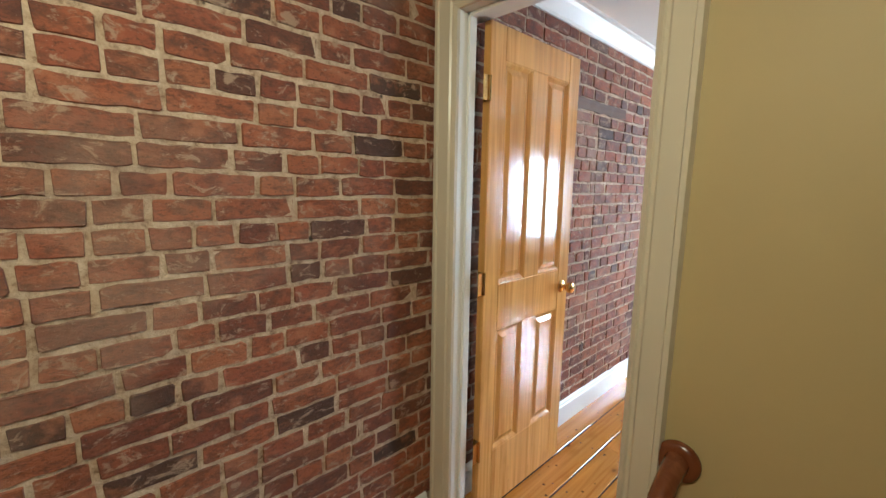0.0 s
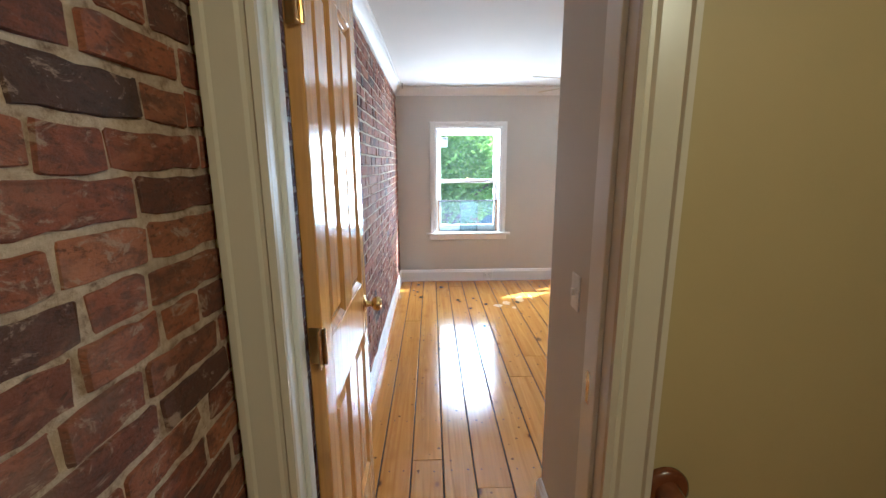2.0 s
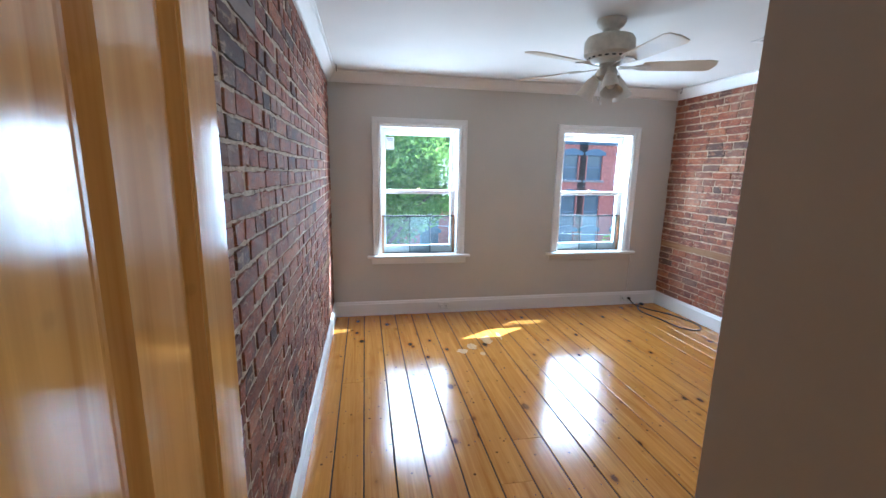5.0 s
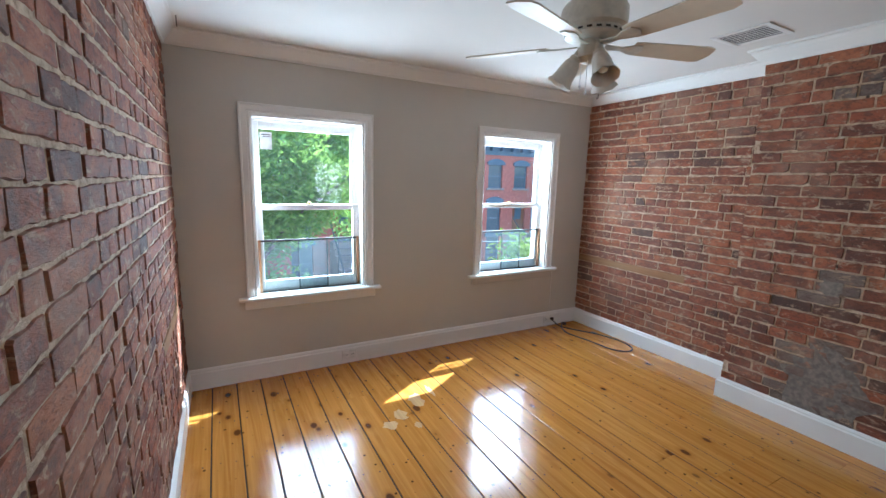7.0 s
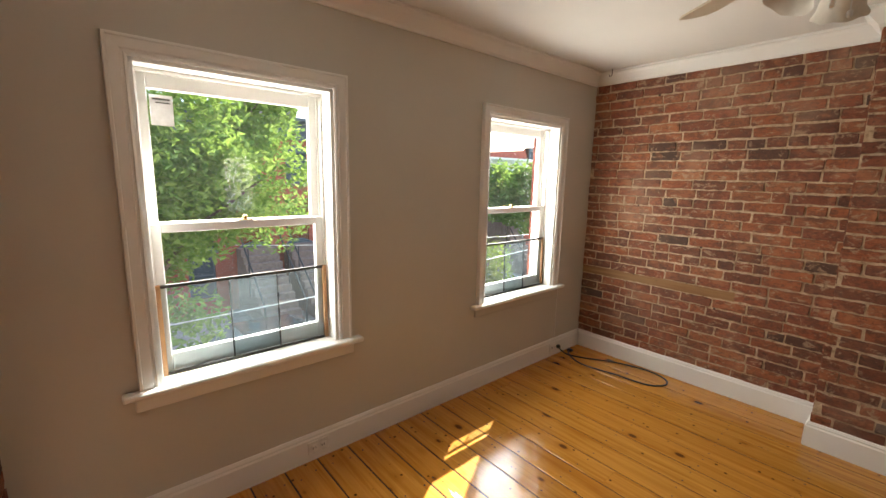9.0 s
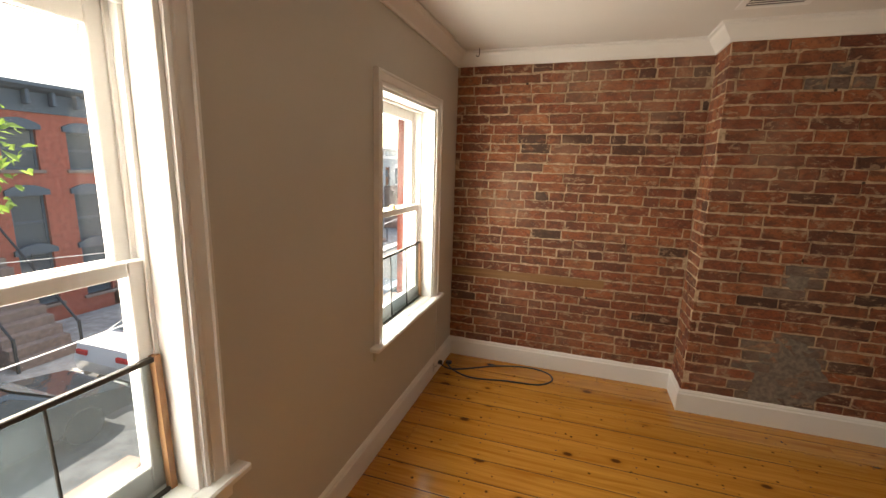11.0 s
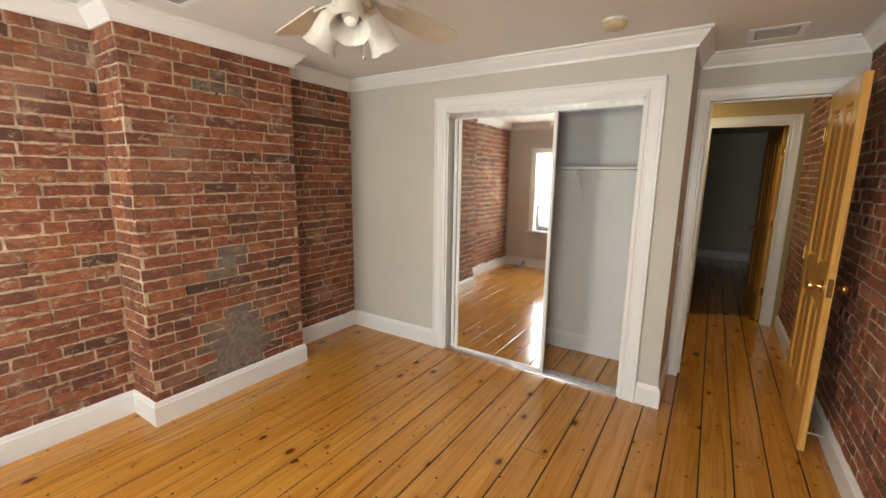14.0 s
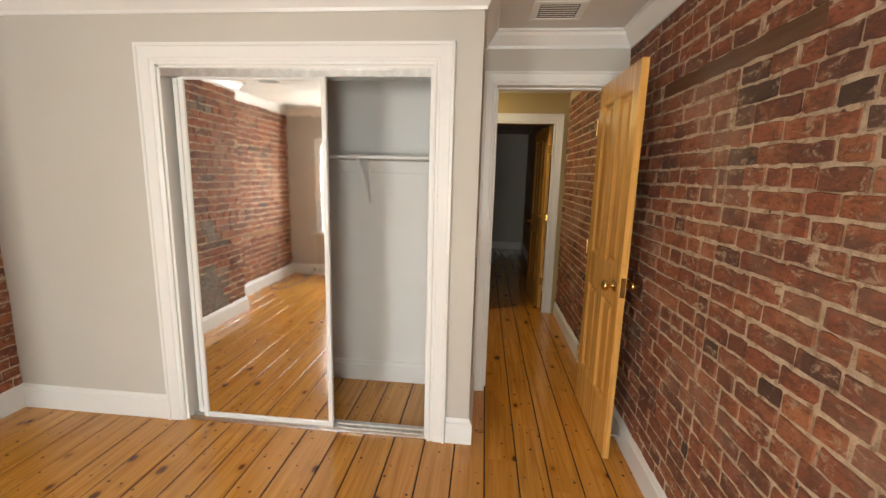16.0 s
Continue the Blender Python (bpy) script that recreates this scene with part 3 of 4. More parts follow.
def mirror_door(x, y0, y1):
    d = thing("mirror_door", (x, (y0 + y1) / 2, 0.012), "tall sliding closet door with a mirror in a white metal frame", "mirror door", "closet mirror doors")
    z0, z1 = 0.014, KTOP - 0.04
    for a, b in ((y0, y0 + 0.026), (y1 - 0.026, y1)):
        part("stile", Geo().box((x - 0.014, a, z0), (x + 0.012, b, z1), 0.003), M_TRIM, d)
    for a, b in ((z0, z0 + 0.03), (z1 - 0.026, z1)):
        part("rail", Geo().box((x - 0.013, y0 + 0.026, a), (x + 0.011, y1 - 0.026, b), 0.002), M_TRIM, d)
    part("mirror", Geo().box((x - 0.004, y0 + 0.024, z0 + 0.028), (x + 0.003, y1 - 0.024, z1 - 0.024)), M_MIRROR, d, "clear silver mirror")
    part("backing", Geo().box((x - 0.010, y0 + 0.024, z0 + 0.028), (x - 0.005, y1 - 0.024, z1 - 0.024)), M_PAPER, d)


mirror_door(XC - 0.064, KY0 + 0.04, 0.80)
mirror_door(XC - 0.026, KY0 + 0.10, 0.868)
shelf = thing("closet_shelf", (1.9, 0.7, 1.595), "white painted closet shelf on a wall cleat", "shelf")
part("board", Geo().box((1.752, YR, 1.565), (2.06, YB - 0.1, 1.583), 0.003), M_CLOSET, shelf)
part("cleat", Geo().box((1.752, YR, 1.485), (1.771, YB - 0.1, 1.564), 0.003), M_CLOSET, shelf)
part("bracket", Geo().tube([(1.772, 0.92, 1.555), (2.02, 0.92, 1.558)], 0.006).tube([(1.775, 0.92, 1.30), (1.80, 0.92, 1.36), (1.88, 0.92, 1.47), (2.0, 0.92, 1.553)], 0.006).tube([(1.774, 0.92, 1.28), (1.774, 0.92, 1.56)], 0.006), M_TRIM, shelf)
structure("closet_baseboard", Geo().sweep([(1.752, YB - 0.1), (1.752, YR)], BASE), M_CLOSET, "white baseboard at the back of the closet", "baseboard")


# windows
def window(i, y0, y1):
    w = thing(f"window_{i}", (XW, (y0 + y1) / 2, WZ0), "white painted double-hung wooden sash window with deep reveals", "window", kind="structure")
    part("casing", casing(y0, y1, WZ0 + 0.025, WZ1, XW, -1, 0.75), M_TRIM, w)
    g = Geo()
    for a, b in ((y0 - 0.001, y0 + 0.016), (y1 - 0.016, y1 + 0.001)):
        g.box((XW - 0.003, a, WZ0), (6.20, b, WZ1), 0.002)
        c = 0.006 if a < (y0 + y1) / 2 else -0.006
        for x in (6.075, 6.117, 6.163):
            e = y0 + 0.016 if c > 0 else y1 - 0.016
            g.box((x, e, WZ0 + 0.02), (x + 0.008, e + c * 2, WZ1 - 0.01), 0.001)
    g.box((XW - 0.003, y0, WZ1 - 0.016), (6.20, y1, WZ1 + 0.001), 0.002)
    part("jamb_lining", g, M_TRIM, w)
    part("stool", Geo().box((XW - 0.055, y0 - 0.125, WZ0), (XW, y1 + 0.125, WZ0 + 0.026), 0.006).box((XW - 0.002, y0 + 0.001, WZ0), (6.12, y1 - 0.001, WZ0 + 0.026), 0.002), M_TRIM, w)
    part("apron", Geo().box((XW - 0.016, y0 - 0.085, WZ0 - 0.065), (XW + 0.001, y1 + 0.085, WZ0 - 0.001), 0.004), M_TRIM if i == 1 else M_WALL, w)
    part("outer_sill", Geo().box((6.12, y0 - 0.04, WZ0 - 0.03), (6.33, y1 + 0.04, WZ0 + 0.012), 0.008), M_STONE, w, "brown stone outer sill")
    a, b = y0 + 0.018, y1 - 0.018
    for nm, x0, x1, z0, z1, lo_r, hi_r in (("lower_sash", 6.084, 6.116, WZ0 + 0.03, 1.268, 0.078, 0.038), ("upper_sash", 6.126, 6.160, 1.232, WZ1 - 0.018, 0.038, 0.062)):
        s = Geo()
        s.box((x0, a, z0), (x1, a + 0.046, z1), 0.003).box((x0, b - 0.046, z0), (x1, b, z1), 0.003)
        s.box((x0 + 0.0005, a + 0.046, z0), (x1 - 0.0005, b - 0.046, z0 + lo_r), 0.003).box((x0 + 0.0005, a + 0.046, z1 - hi_r), (x1 - 0.0005, b - 0.046, z1), 0.003)
        sash = part(nm, s, M_TRIM, w)
        xm = (x0 + x1) / 2
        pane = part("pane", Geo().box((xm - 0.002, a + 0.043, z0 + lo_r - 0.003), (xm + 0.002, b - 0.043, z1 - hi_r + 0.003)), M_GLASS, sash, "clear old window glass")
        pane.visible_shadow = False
        if nm == "lower_sash":
            ym = (a + b) / 2
            part("sash_lock", Geo().box((6.086, ym - 0.03, 1.268), (6.112, ym + 0.03, 1.274), 0.001).turned([(0.011, 0), (0.011, 0.012), (0.006, 0.018), (0, 0.018)], (6.10, ym, 1.274), None, 12).box((6.09, ym - 0.004, 1.281), (6.125, ym + 0.004, 1.287), 0.001), M_BRASS, sash)
    part("stop_bead", Geo().box((6.068, y0 + 0.016, WZ1 - 0.03), (6.08, y1 - 0.016, WZ1 - 0.016), 0.002), M_TRIM, w)
    # adjustable screen standing in the opening
    sc = thing("window_screen", (6.055, (y0 + y1) / 2, WZ0 + 0.026), "adjustable window screen with wooden ends and metal rails", "window screen", "window screens")
    z0, z1, tilt = WZ0 + 0.027, 1.015, 0.012
    xs = 6.052
    for p, q in ((a + 0.004, a + 0.022), (b - 0.022, b - 0.004)):
        part("end_rail", Geo().add([(xs + dx + (tilt if z == z1 else 0), y, z) for dx in (0, 0.02) for y in (p, q) for z in (z0, z1)], [(0, 1, 3, 2), (4, 6, 7, 5), (0, 4, 5, 1), (2, 3, 7, 6), (0, 2, 6, 4), (1, 5, 7, 3)]), M_SCREENWOOD, sc, "bare wooden end rail")
    part("top_rail", Geo().box((xs + tilt - 0.001, a + 0.022, z1 - 0.014), (xs + tilt + 0.014, b - 0.022, z1), 0.002), M_DARKMETAL, sc)
    part("bottom_rail", Geo().box((xs, a + 0.022, z0), (xs + 0.014, b - 0.022, z0 + 0.010), 0.002), M_DARKMETAL, sc)
    k0 = a + (b - a) * 0.34
    k1 = a + (b - a) * 0.62
    for k, dx in ((k0, 0.0), (k1, 0.007)):
        part("slide_bar", Geo().tube([(xs + 0.004 + dx, k, z0 + 0.01), (xs + 0.004 + dx + tilt, k, z1 - 0.014)], 0.004, 6), M_DARKMETAL, sc)
    for p, q, dx in ((a + 0.022, k1, 0.010), (k0, b - 0.022, 0.004)):
        me = mesh_from("mesh_panel", [(xs + dx, p, z0 + 0.01), (xs + dx, q, z0 + 0.01), (xs + dx + tilt, q, z1 - 0.014), (xs + dx + tilt, p, z1 - 0.014)], [(0, 1, 2, 3)], M_MESH)
        part("mesh_panel", me, M_MESH, sc, "fine grey screen mesh")
    return w


for i, (y0, y1) in enumerate(WINDOWS):
    window(i + 1, y0, y1)
note = thing("paper_note", (6.139, 1.945, 1.72), "small white paper notice stuck on the window glass", "notice")
part("sheet", Geo().box((6.1385, 1.905, 1.665), (6.1395, 1.985, 1.785)), M_PAPER, note)
part("print", Geo().box((6.1375, 1.915, 1.765), (6.1384, 1.975, 1.772)).box((6.1375, 1.915, 1.752), (6.1384, 1.965, 1.757)), M_INK, note)

# brickwork
random.seed(4)
BL, BH = 0.204, 0.0585


def brick_shape(length, height, rng, depth=0.03):
    """A worn brick: wavy outline, chamfered front; x along, y into the wall, z up, centred on its face."""
    a, b = length / 2, height / 2
    n = 6 if length > 0.15 else 4 if length > 0.11 else 3
    ring = []
    for sx, sz in ((-1, -1), (1, -1), (1, 1), (-1, 1)):
        c, d = rng.uniform(0.0015, 0.006), rng.uniform(0.0015, 0.005)
        if rng.random() < 0.04:
            c, d = c + rng.uniform(0.005, 0.015), d + rng.uniform(0.004, 0.010)
        p, q = (sx * a, sz * (b - d)), (sx * (a - c), sz * b)
        ring += [p, q] if sx * sz > 0 else [q, p]
        if sx == sz:
            ring += [(-sx * (2 * a * k / n - a), sz * b) for k in range(1, n)]
    outer, front = [], []
    bulge = rng.uniform(-0.0025, 0.0025)
    for x, z in ring:
        x, z = x + rng.uniform(-0.003, 0.003), z + rng.uniform(-0.0032, 0.0032)
        outer.append((x, 0.0065, z))
        front.append((x * (1 - 0.0022 / a), bulge * x / a + rng.uniform(-0.0015, 0.0012), z * (1 - 0.0022 / b)))
    m = len(ring)
    fs = [tuple(range(m))]
    for k in range(m):
        l = (k + 1) % m
        fs.append((k, m + k, m + l, l))
    return front + outer, fs


def lay(wall, origin, along, into, length, z0, z1, course, seed, single, skip=None, grey=None, headers=6, rough=1.0, short=0.08, gap=0.0, seams=()):
    """Lay courses of brick on a wall face: single(u, z) picks those that are objects of their own."""
    rng = random.Random(seed)
    X, Y = Vector(along), Vector(into)
    basis = Matrix((X, Y, (0, 0, 1))).transposed().to_4x4()
    shapes = {}
    for kind, size in (("stretcher", BL), ("header", 0.094), ("bat", 0.135)):
        for mat_key, mt in (("red", M_BRICK), ("grey", M_GREY)):
            shapes[kind, mat_key] = []
            for _ in range(10 if mat_key == "red" else 3):
                vs, fs = brick_shape(size, BH, rng)
                shapes[kind, mat_key].append(mesh_from("brick", vs, fs, mt))
    field_v, field_f = [], []
    rows = int((z1 - z0) / course)
    for r in range(rows):
        zc = z0 + (r + 0.5) * course
        u = -rng.random() * 0.2
        whole_headers = r % headers == headers - 1
        while u < length:
            q = rng.random()
            kind, size = ("header", 0.094) if (whole_headers and q < 0.85) or q < short else (("bat", 0.135) if q < short * 2 else ("stretcher", BL))
            size_j = size * rng.uniform(0.94, 1.05)
            a, b = max(u, 0.0), min(u + size_j, length)
            for seam, low, high in seams:
                if low < zc < high and a < seam < b:
                    size_j -= b - seam + 0.004
                    b = seam - 0.004
            u += size_j + rng.uniform(0.006, 0.012) + gap
            if b - a < 0.03:
                continue
            uc, w = (a + b) / 2, b - a
            z = zc + 0.004 * math.sin(uc * 2.3 + r * 0.4) * rough + rng.uniform(-0.0025, 0.0025)
            if skip and skip(uc, z, w):
                continue
            g = bool(grey and grey(uc, z))
            lift = rng.uniform(-0.004, 0.0008) * rough
            m = Matrix.Translation(Vector(origin) + X * uc + Y * lift + Vector((0, 0, z))) @ basis @ Matrix.Rotation(rng.uniform(-0.012, 0.012) * rough, 4, "Y") @ Matrix.Rotation(rng.uniform(-0.012, 0.012), 4, "Z")
            if single(uc, z) or g:
                me = rng.choice(shapes[kind, "grey" if g else "red"])
                ob = new("brick", me)
                ob.parent = wall
                ob.matrix_basis = m @ Matrix.Diagonal((w / size, 1, rng.uniform(0.95, 1.05) * (1 - gap / BH), 1))
            else:
                vs, fs = brick_shape(w, BH * rng.uniform(0.95, 1.05) - gap, rng)
                k = len(field_v)
                field_v += [m @ Vector(p) for p in vs]
                field_f += [tuple(i + k for i in fc) for fc in fs]
    if field_v:
        ob = new("brick_field", mesh_from("brick_field", field_v, field_f, M_BRICKS))
        ob.parent = wall
        tagged(ob, kind="stuff")


def timber(name, wall, u0, u1, y, z0, z1, s, seed, lean=0.0, label="rough old wooden nailing strip set into the brickwork", wood=M_OLDWOOD):
    rng = random.Random(seed)
    n = 14
    vs, fs = [], []
    for i in range(n + 1):
        x = u0 + (u1 - u0) * i / n
        zz = lean * i / n
        for dy, z in ((0.03, z0), (0.0, z0), (0.0, z1), (0.03, z1)):
            vs.append((x, y + s * (dy + rng.uniform(-0.003, 0.003)), z + zz + rng.uniform(-0.004, 0.004)))
    for i in range(n):
        for k in range(3):
            fs.append((i * 4 + k, i * 4 + k + 1, i * 4 + 5 + k, i * 4 + 4 + k))
    fs += [(0, 1, 2, 3), (n * 4 + 3, n * 4 + 2, n * 4 + 1, n * 4)]
    g = Geo().add(vs, fs)
    return part(name, g, wood, wall, label)


timber("wood_strip", wall_right, 4.83, 5.98, YR + 0.002, 0.682, 0.743, -1, 1, 0.0)
timber("wood_strip", wall_right, 2.42, 3.27, YR + 0.002, 1.915, 1.975, -1, 2, wood=M_STRIP)
timber("wood_strip", wall_left, 2.36, 3.31, YL - 0.004, 1.863, 1.924, 1, 3, wood=M_STRIP)
timber("wood_strip", wall_left, 4.95, 5.66, YL - 0.004, 0.664, 0.726, 1, 5, 0.0, "pale bare wooden strip set into the brickwork")
TOP = CEIL - 0.09
lay(wall_left, (0.0, YL, 0), (1, 0, 0), (0, 1, 0), XW - 0.003, 0.13, TOP + 0.01, 0.0665, 11, lambda u, z: u < 1.62 and z > 0.72 or 2.95 < u < 3.5 and z > 0.9,
    lambda u, z, w: (2.34 < u < 3.33 and 1.86 < z < 1.93) or (4.92 < u < 5.68 and 0.67 < z < 0.72), None, 6, 1.0, 0.34, 0.0025, ((2.96, 0.4, 1.86),))
lay(wall_right, (XW - 0.003, YR, 0), (-1, 0, 0), (0, -1, 0), XW - CH1 - 0.006, 0.13, TOP + 0.01, 0.0685, 12, lambda u, z: 0.15 < u < 1.5 and 0.35 < z < 1.75,
    lambda u, z, w: u < 1.2 and 0.68 < z < 0.745)
lay(wall_right, (CH0 - 0.003, YR, 0), (-1, 0, 0), (0, -1, 0), CH0 - XC - 0.006, 0.13, TOP + 0.01, 0.0685, 13, lambda u, z: False, lambda u, z, w: 1.91 < z < 1.975)


def cement(u, z):
    x = CH1 - u
    return (abs(x - 3.79) < 0.24 - 0.13 * max(0, z - 0.3) / 0.3 and 0.12 < z < 0.60) or (3.69 < x < 3.93 and 1.96 < z < 2.13) or (3.68 < x < 3.97 and 0.84 < z < 1.02)


lay(chimney, (CH1 - 0.004, CHY, 0), (-1, 0, 0), (0, -1, 0), CH1 - CH0 - 0.008, 0.13, TOP + 0.01, 0.0685, 14, lambda u, z: z < 1.9, None, cement, 7, 0.5)
lay(chimney, (CH1, YR, 0), (0, 1, 0), (-1, 0, 0), CHY - YR - 0.006, 0.13, TOP + 0.01, 0.0685, 15, lambda u, z: False, None, None, 2, 0.5)
lay(chimney, (CH0, CHY - 0.006, 0), (0, -1, 0), (1, 0, 0), CHY - YR - 0.006, 0.13, TOP + 0.01, 0.0685, 16, lambda u, z: False, None, None, 2, 0.5)

M_CEMENT = plain("grey_cement", (0.215, 0.18, 0.15), 0.9, 0.0, 0.35, 40)
rng_c = random.Random(8)
for cx, cz, half_x, half_z in ((3.765, 0.33, 0.22, 0.25), (3.81, 0.93, 0.055, 0.07)):
    ring = []
    for k in range(36):
        a = 2 * math.pi * k / 36
        w = rng_c.uniform(0.80, 1.12)
        squeeze = 1.0 - 0.28 * max(0.0, math.sin(a))
        ring.append((cx + half_x * w * squeeze * math.cos(a), cz + half_z * w * math.sin(a)))
    ring = [(x, max(z, 0.15)) for x, z in ring]
    skim_v = [(x, CHY + 0.0012, z) for x, z in ring] + [(x, CHY - 0.004, z) for x, z in ring]
    skim_f = [tuple(range(36))] + [(k, 36 + k, 36 + (k + 1) % 36, (k + 1) % 36) for k in range(36)]
    part("cement_skim", Geo().add(skim_v, skim_f), M_CEMENT, chimney, "thin grey cement smeared over the bricks")

# floor boards along x
random.seed(9)
WIDTHS = [0.206, 0.152, 0.156, 0.153, 0.169, 0.164, 0.17, 0.175]
y = YL + 0.06
nail = Geo()
row = 0
while y > YR - 0.1:
    pitch = WIDTHS[row] if row < len(WIDTHS) else random.uniform(0.135, 0.19)
    y0, y1 = y - pitch + 0.0068, y
    row += 1
    cuts = [-4.4]
    while cuts[-1] < 5.98:
        cuts.append(min(5.985, cuts[-1] + random.uniform(1.6, 3.6)))
    for a, b in zip(cuts, cuts[1:]):
        if b - a < 0.05:
            continue
        lift = random.uniform(-0.0012, 0.0012)
        c = 0.0024
        vs = [(a + 0.0008, y0, -0.012), (b - 0.0008, y0, -0.012), (b - 0.0008, y1, -0.012), (a + 0.0008, y1, -0.012)]
        vs += [(p, q, lift - c) for p, q, _ in vs[:4]]
        vs += [(p, q + (c if q == y0 else -c), lift + random.uniform(-0.0005, 0.0005)) for p, q, _ in vs[:4]]
        fs = [(8, 9, 10, 11)] + [(k, (k + 1) % 4, 4 + (k + 1) % 4, 4 + k) for k in range(4)] + [(4 + k, 4 + (k + 1) % 4, 8 + (k + 1) % 4, 8 + k) for k in range(4)]
        board = new("floor_board", mesh_from("floor_board", vs, fs, M_FLOOR))
        board.parent = floor
    x = 0.2
    while x < 5.95 and y0 > YR - 0.1 and y1 < YL + 0.1:
        for q in (y0 + 0.035, y1 - 0.035):
            px, py = x + random.uniform(-0.012, 0.012), q + random.uniform(-0.008, 0.008)
            r = random.uniform(0.0035, 0.0055)
            nail.add([(px + r * math.cos(k * 1.0472), py + r * math.sin(k * 1.0472), 0.0022) for k in range(6)], [tuple(range(6))])
        x += 0.405
    y -= pitch
M_WORN = pine("worn_varnish", 0, (0.56, 0.36, 0.15), 0.45, knotty=0.0)
rng_w = random.Random(3)
for px, py, rx, ry in ((5.20, 1.16, 0.10, 0.06), (5.08, 1.33, 0.07, 0.05), (5.00, 1.42, 0.05, 0.06), (5.27, 1.02, 0.09, 0.02), (4.93, 1.27, 0.04, 0.03)):
    n_p = 16
    worn_v = [(px + rx * math.cos(k * 0.3927) * rng_w.uniform(0.55, 1.1), py + ry * math.sin(k * 0.3927) * rng_w.uniform(0.55, 1.1), 0.0026) for k in range(n_p)]
    part("worn_patch", mesh_from("worn_patch", worn_v, [tuple(range(n_p))], M_WORN), M_WORN, floor, "pale bare patch worn through the varnish")
nails = part("floor_nails", nail, M_VENTDARK, floor, "dark iron floor nails")
tagged(nails, kind="stuff")

# ---- fittings ----
fan = thing("ceiling_fan", (4.25, 0.78, CEIL), "cream five-blade ceiling fan with three frosted glass shades", "ceiling fan")
FX, FY = 4.25, 0.78
part("canopy", Geo().turned([(0.0, 2.339), (0.082, 2.339), (0.082, 2.325), (0.070, 2.305), (0.048, 2.288), (0.044, 2.268), (0.056, 2.258), (0.0, 2.257)], (FX, FY, 0), None, 32), M_FAN, fan, smooth=True)
part("motor_housing", Geo().turned([(0.05, 2.262), (0.09, 2.256), (0.128, 2.243), (0.140, 2.225), (0.142, 2.19), (0.140, 2.150), (0.122, 2.138), (0.118, 2.116), (0.08, 2.104), (0.0, 2.10)], (FX, FY, 0), None, 40), M_FAN, fan, smooth=True)
vents = Geo()
for k in range(20):
    a = 2 * math.pi * k / 20
    vents.add([(FX + 0.1212 * math.cos(a + s), FY + 0.1212 * math.sin(a + s), z) for s, z in ((-0.09, 2.121), (0.09, 2.121), (0.09, 2.130), (-0.09, 2.130))], [(0, 1, 2, 3)])
part("vent_slots", vents, M_VENTDARK, fan)
part("light_fitter", Geo().turned([(0.0, 2.101), (0.050, 2.10), (0.050, 2.07), (0.058, 2.06), (0.058, 2.03), (0.042, 2.012), (0.02, 2.004), (0.0, 2.003)], (FX, FY, 0), None, 28), M_FAN, fan, smooth=True)
for k in range(5):
    a = radians(36 + 72 * k)
    m = Matrix.Translation((FX, FY, 2.085)) @ Matrix.Rotation(a, 4, "Z") @ Matrix.Rotation(radians(-12), 4, "X")
    bl = Geo()
    outline = [(0.19, -0.045), (0.22, -0.052), (0.55, -0.066), (0.58, -0.054), (0.592, 0.0), (0.58, 0.054), (0.55, 0.066), (0.22, 0.052), (0.19, 0.045)]
    n = len(outline)
    bl.add([m @ Vector((x, yy, z)) for z in (-0.003, 0.003) for x, yy in outline], [tuple(range(n))[::-1], tuple(range(n, 2 * n))] + [(i, (i + 1) % n, n + (i + 1) % n, n + i) for i in range(n)])
    blade = part("fan_blade", bl, M_BLADE, fan)
    br = Geo()
    arm = [(0.06, -0.018), (0.14, -0.012), (0.18, -0.030), (0.225, -0.036), (0.245, 0.0), (0.225, 0.036), (0.18, 0.030), (0.14, 0.012), (0.06, 0.018)]
    n = len(arm)
    br.add([m @ Vector((x, yy, z)) for z in (-0.010, -0.0035) for x, yy in arm], [tuple(range(n))[::-1], tuple(range(n, 2 * n))] + [(i, (i + 1) % n, n + (i + 1) % n, n + i) for i in range(n)])
    part("blade_bracket", br, M_FAN, blade)
for k in range(3):
    a = radians(42 + 120 * k)
    d = Vector((math.cos(a), math.sin(a), 0))
    top = Vector((FX, FY, 2.052)) + d * 0.052
    ax = (d * 0.52 + Vector((0, 0, -0.85))).normalized()
    rot = ax.to_track_quat("Z", "Y").to_matrix()
    arm_ob = part("lamp_arm", Geo().turned([(0.0, -0.02), (0.016, -0.02), (0.018, 0.015), (0.026, 0.02), (0.027, 0.042), (0.0, 0.043)], top, rot, 20), M_FAN, fan, smooth=True)
    sh = Geo().turned([(0.026, 0.036), (0.034, 0.046), (0.041, 0.075), (0.045, 0.11), (0.050, 0.135), (0.060, 0.152), (0.057, 0.150), (0.047, 0.134), (0.042, 0.11), (0.038, 0.075), (0.031, 0.048), (0.026, 0.040)], top, rot, 28)
    for i, v in enumerate(sh.v):
        r = (i // 28)
        if r in (5, 6):
            v += ax * 0.0025 * math.cos((i % 28) * 2 * math.pi / 28 * 7)
    part("lamp_shade", sh, M_SHADE, arm_ob, "ribbed frosted glass tulip shade", True)
    part("bulb", Geo().turned([(0.0, 0.04), (0.013, 0.042), (0.014, 0.06), (0.024, 0.085), (0.026, 0.10), (0.018, 0.118), (0.0, 0.124)], top, rot, 16), M_BULB, arm_ob, smooth=True)
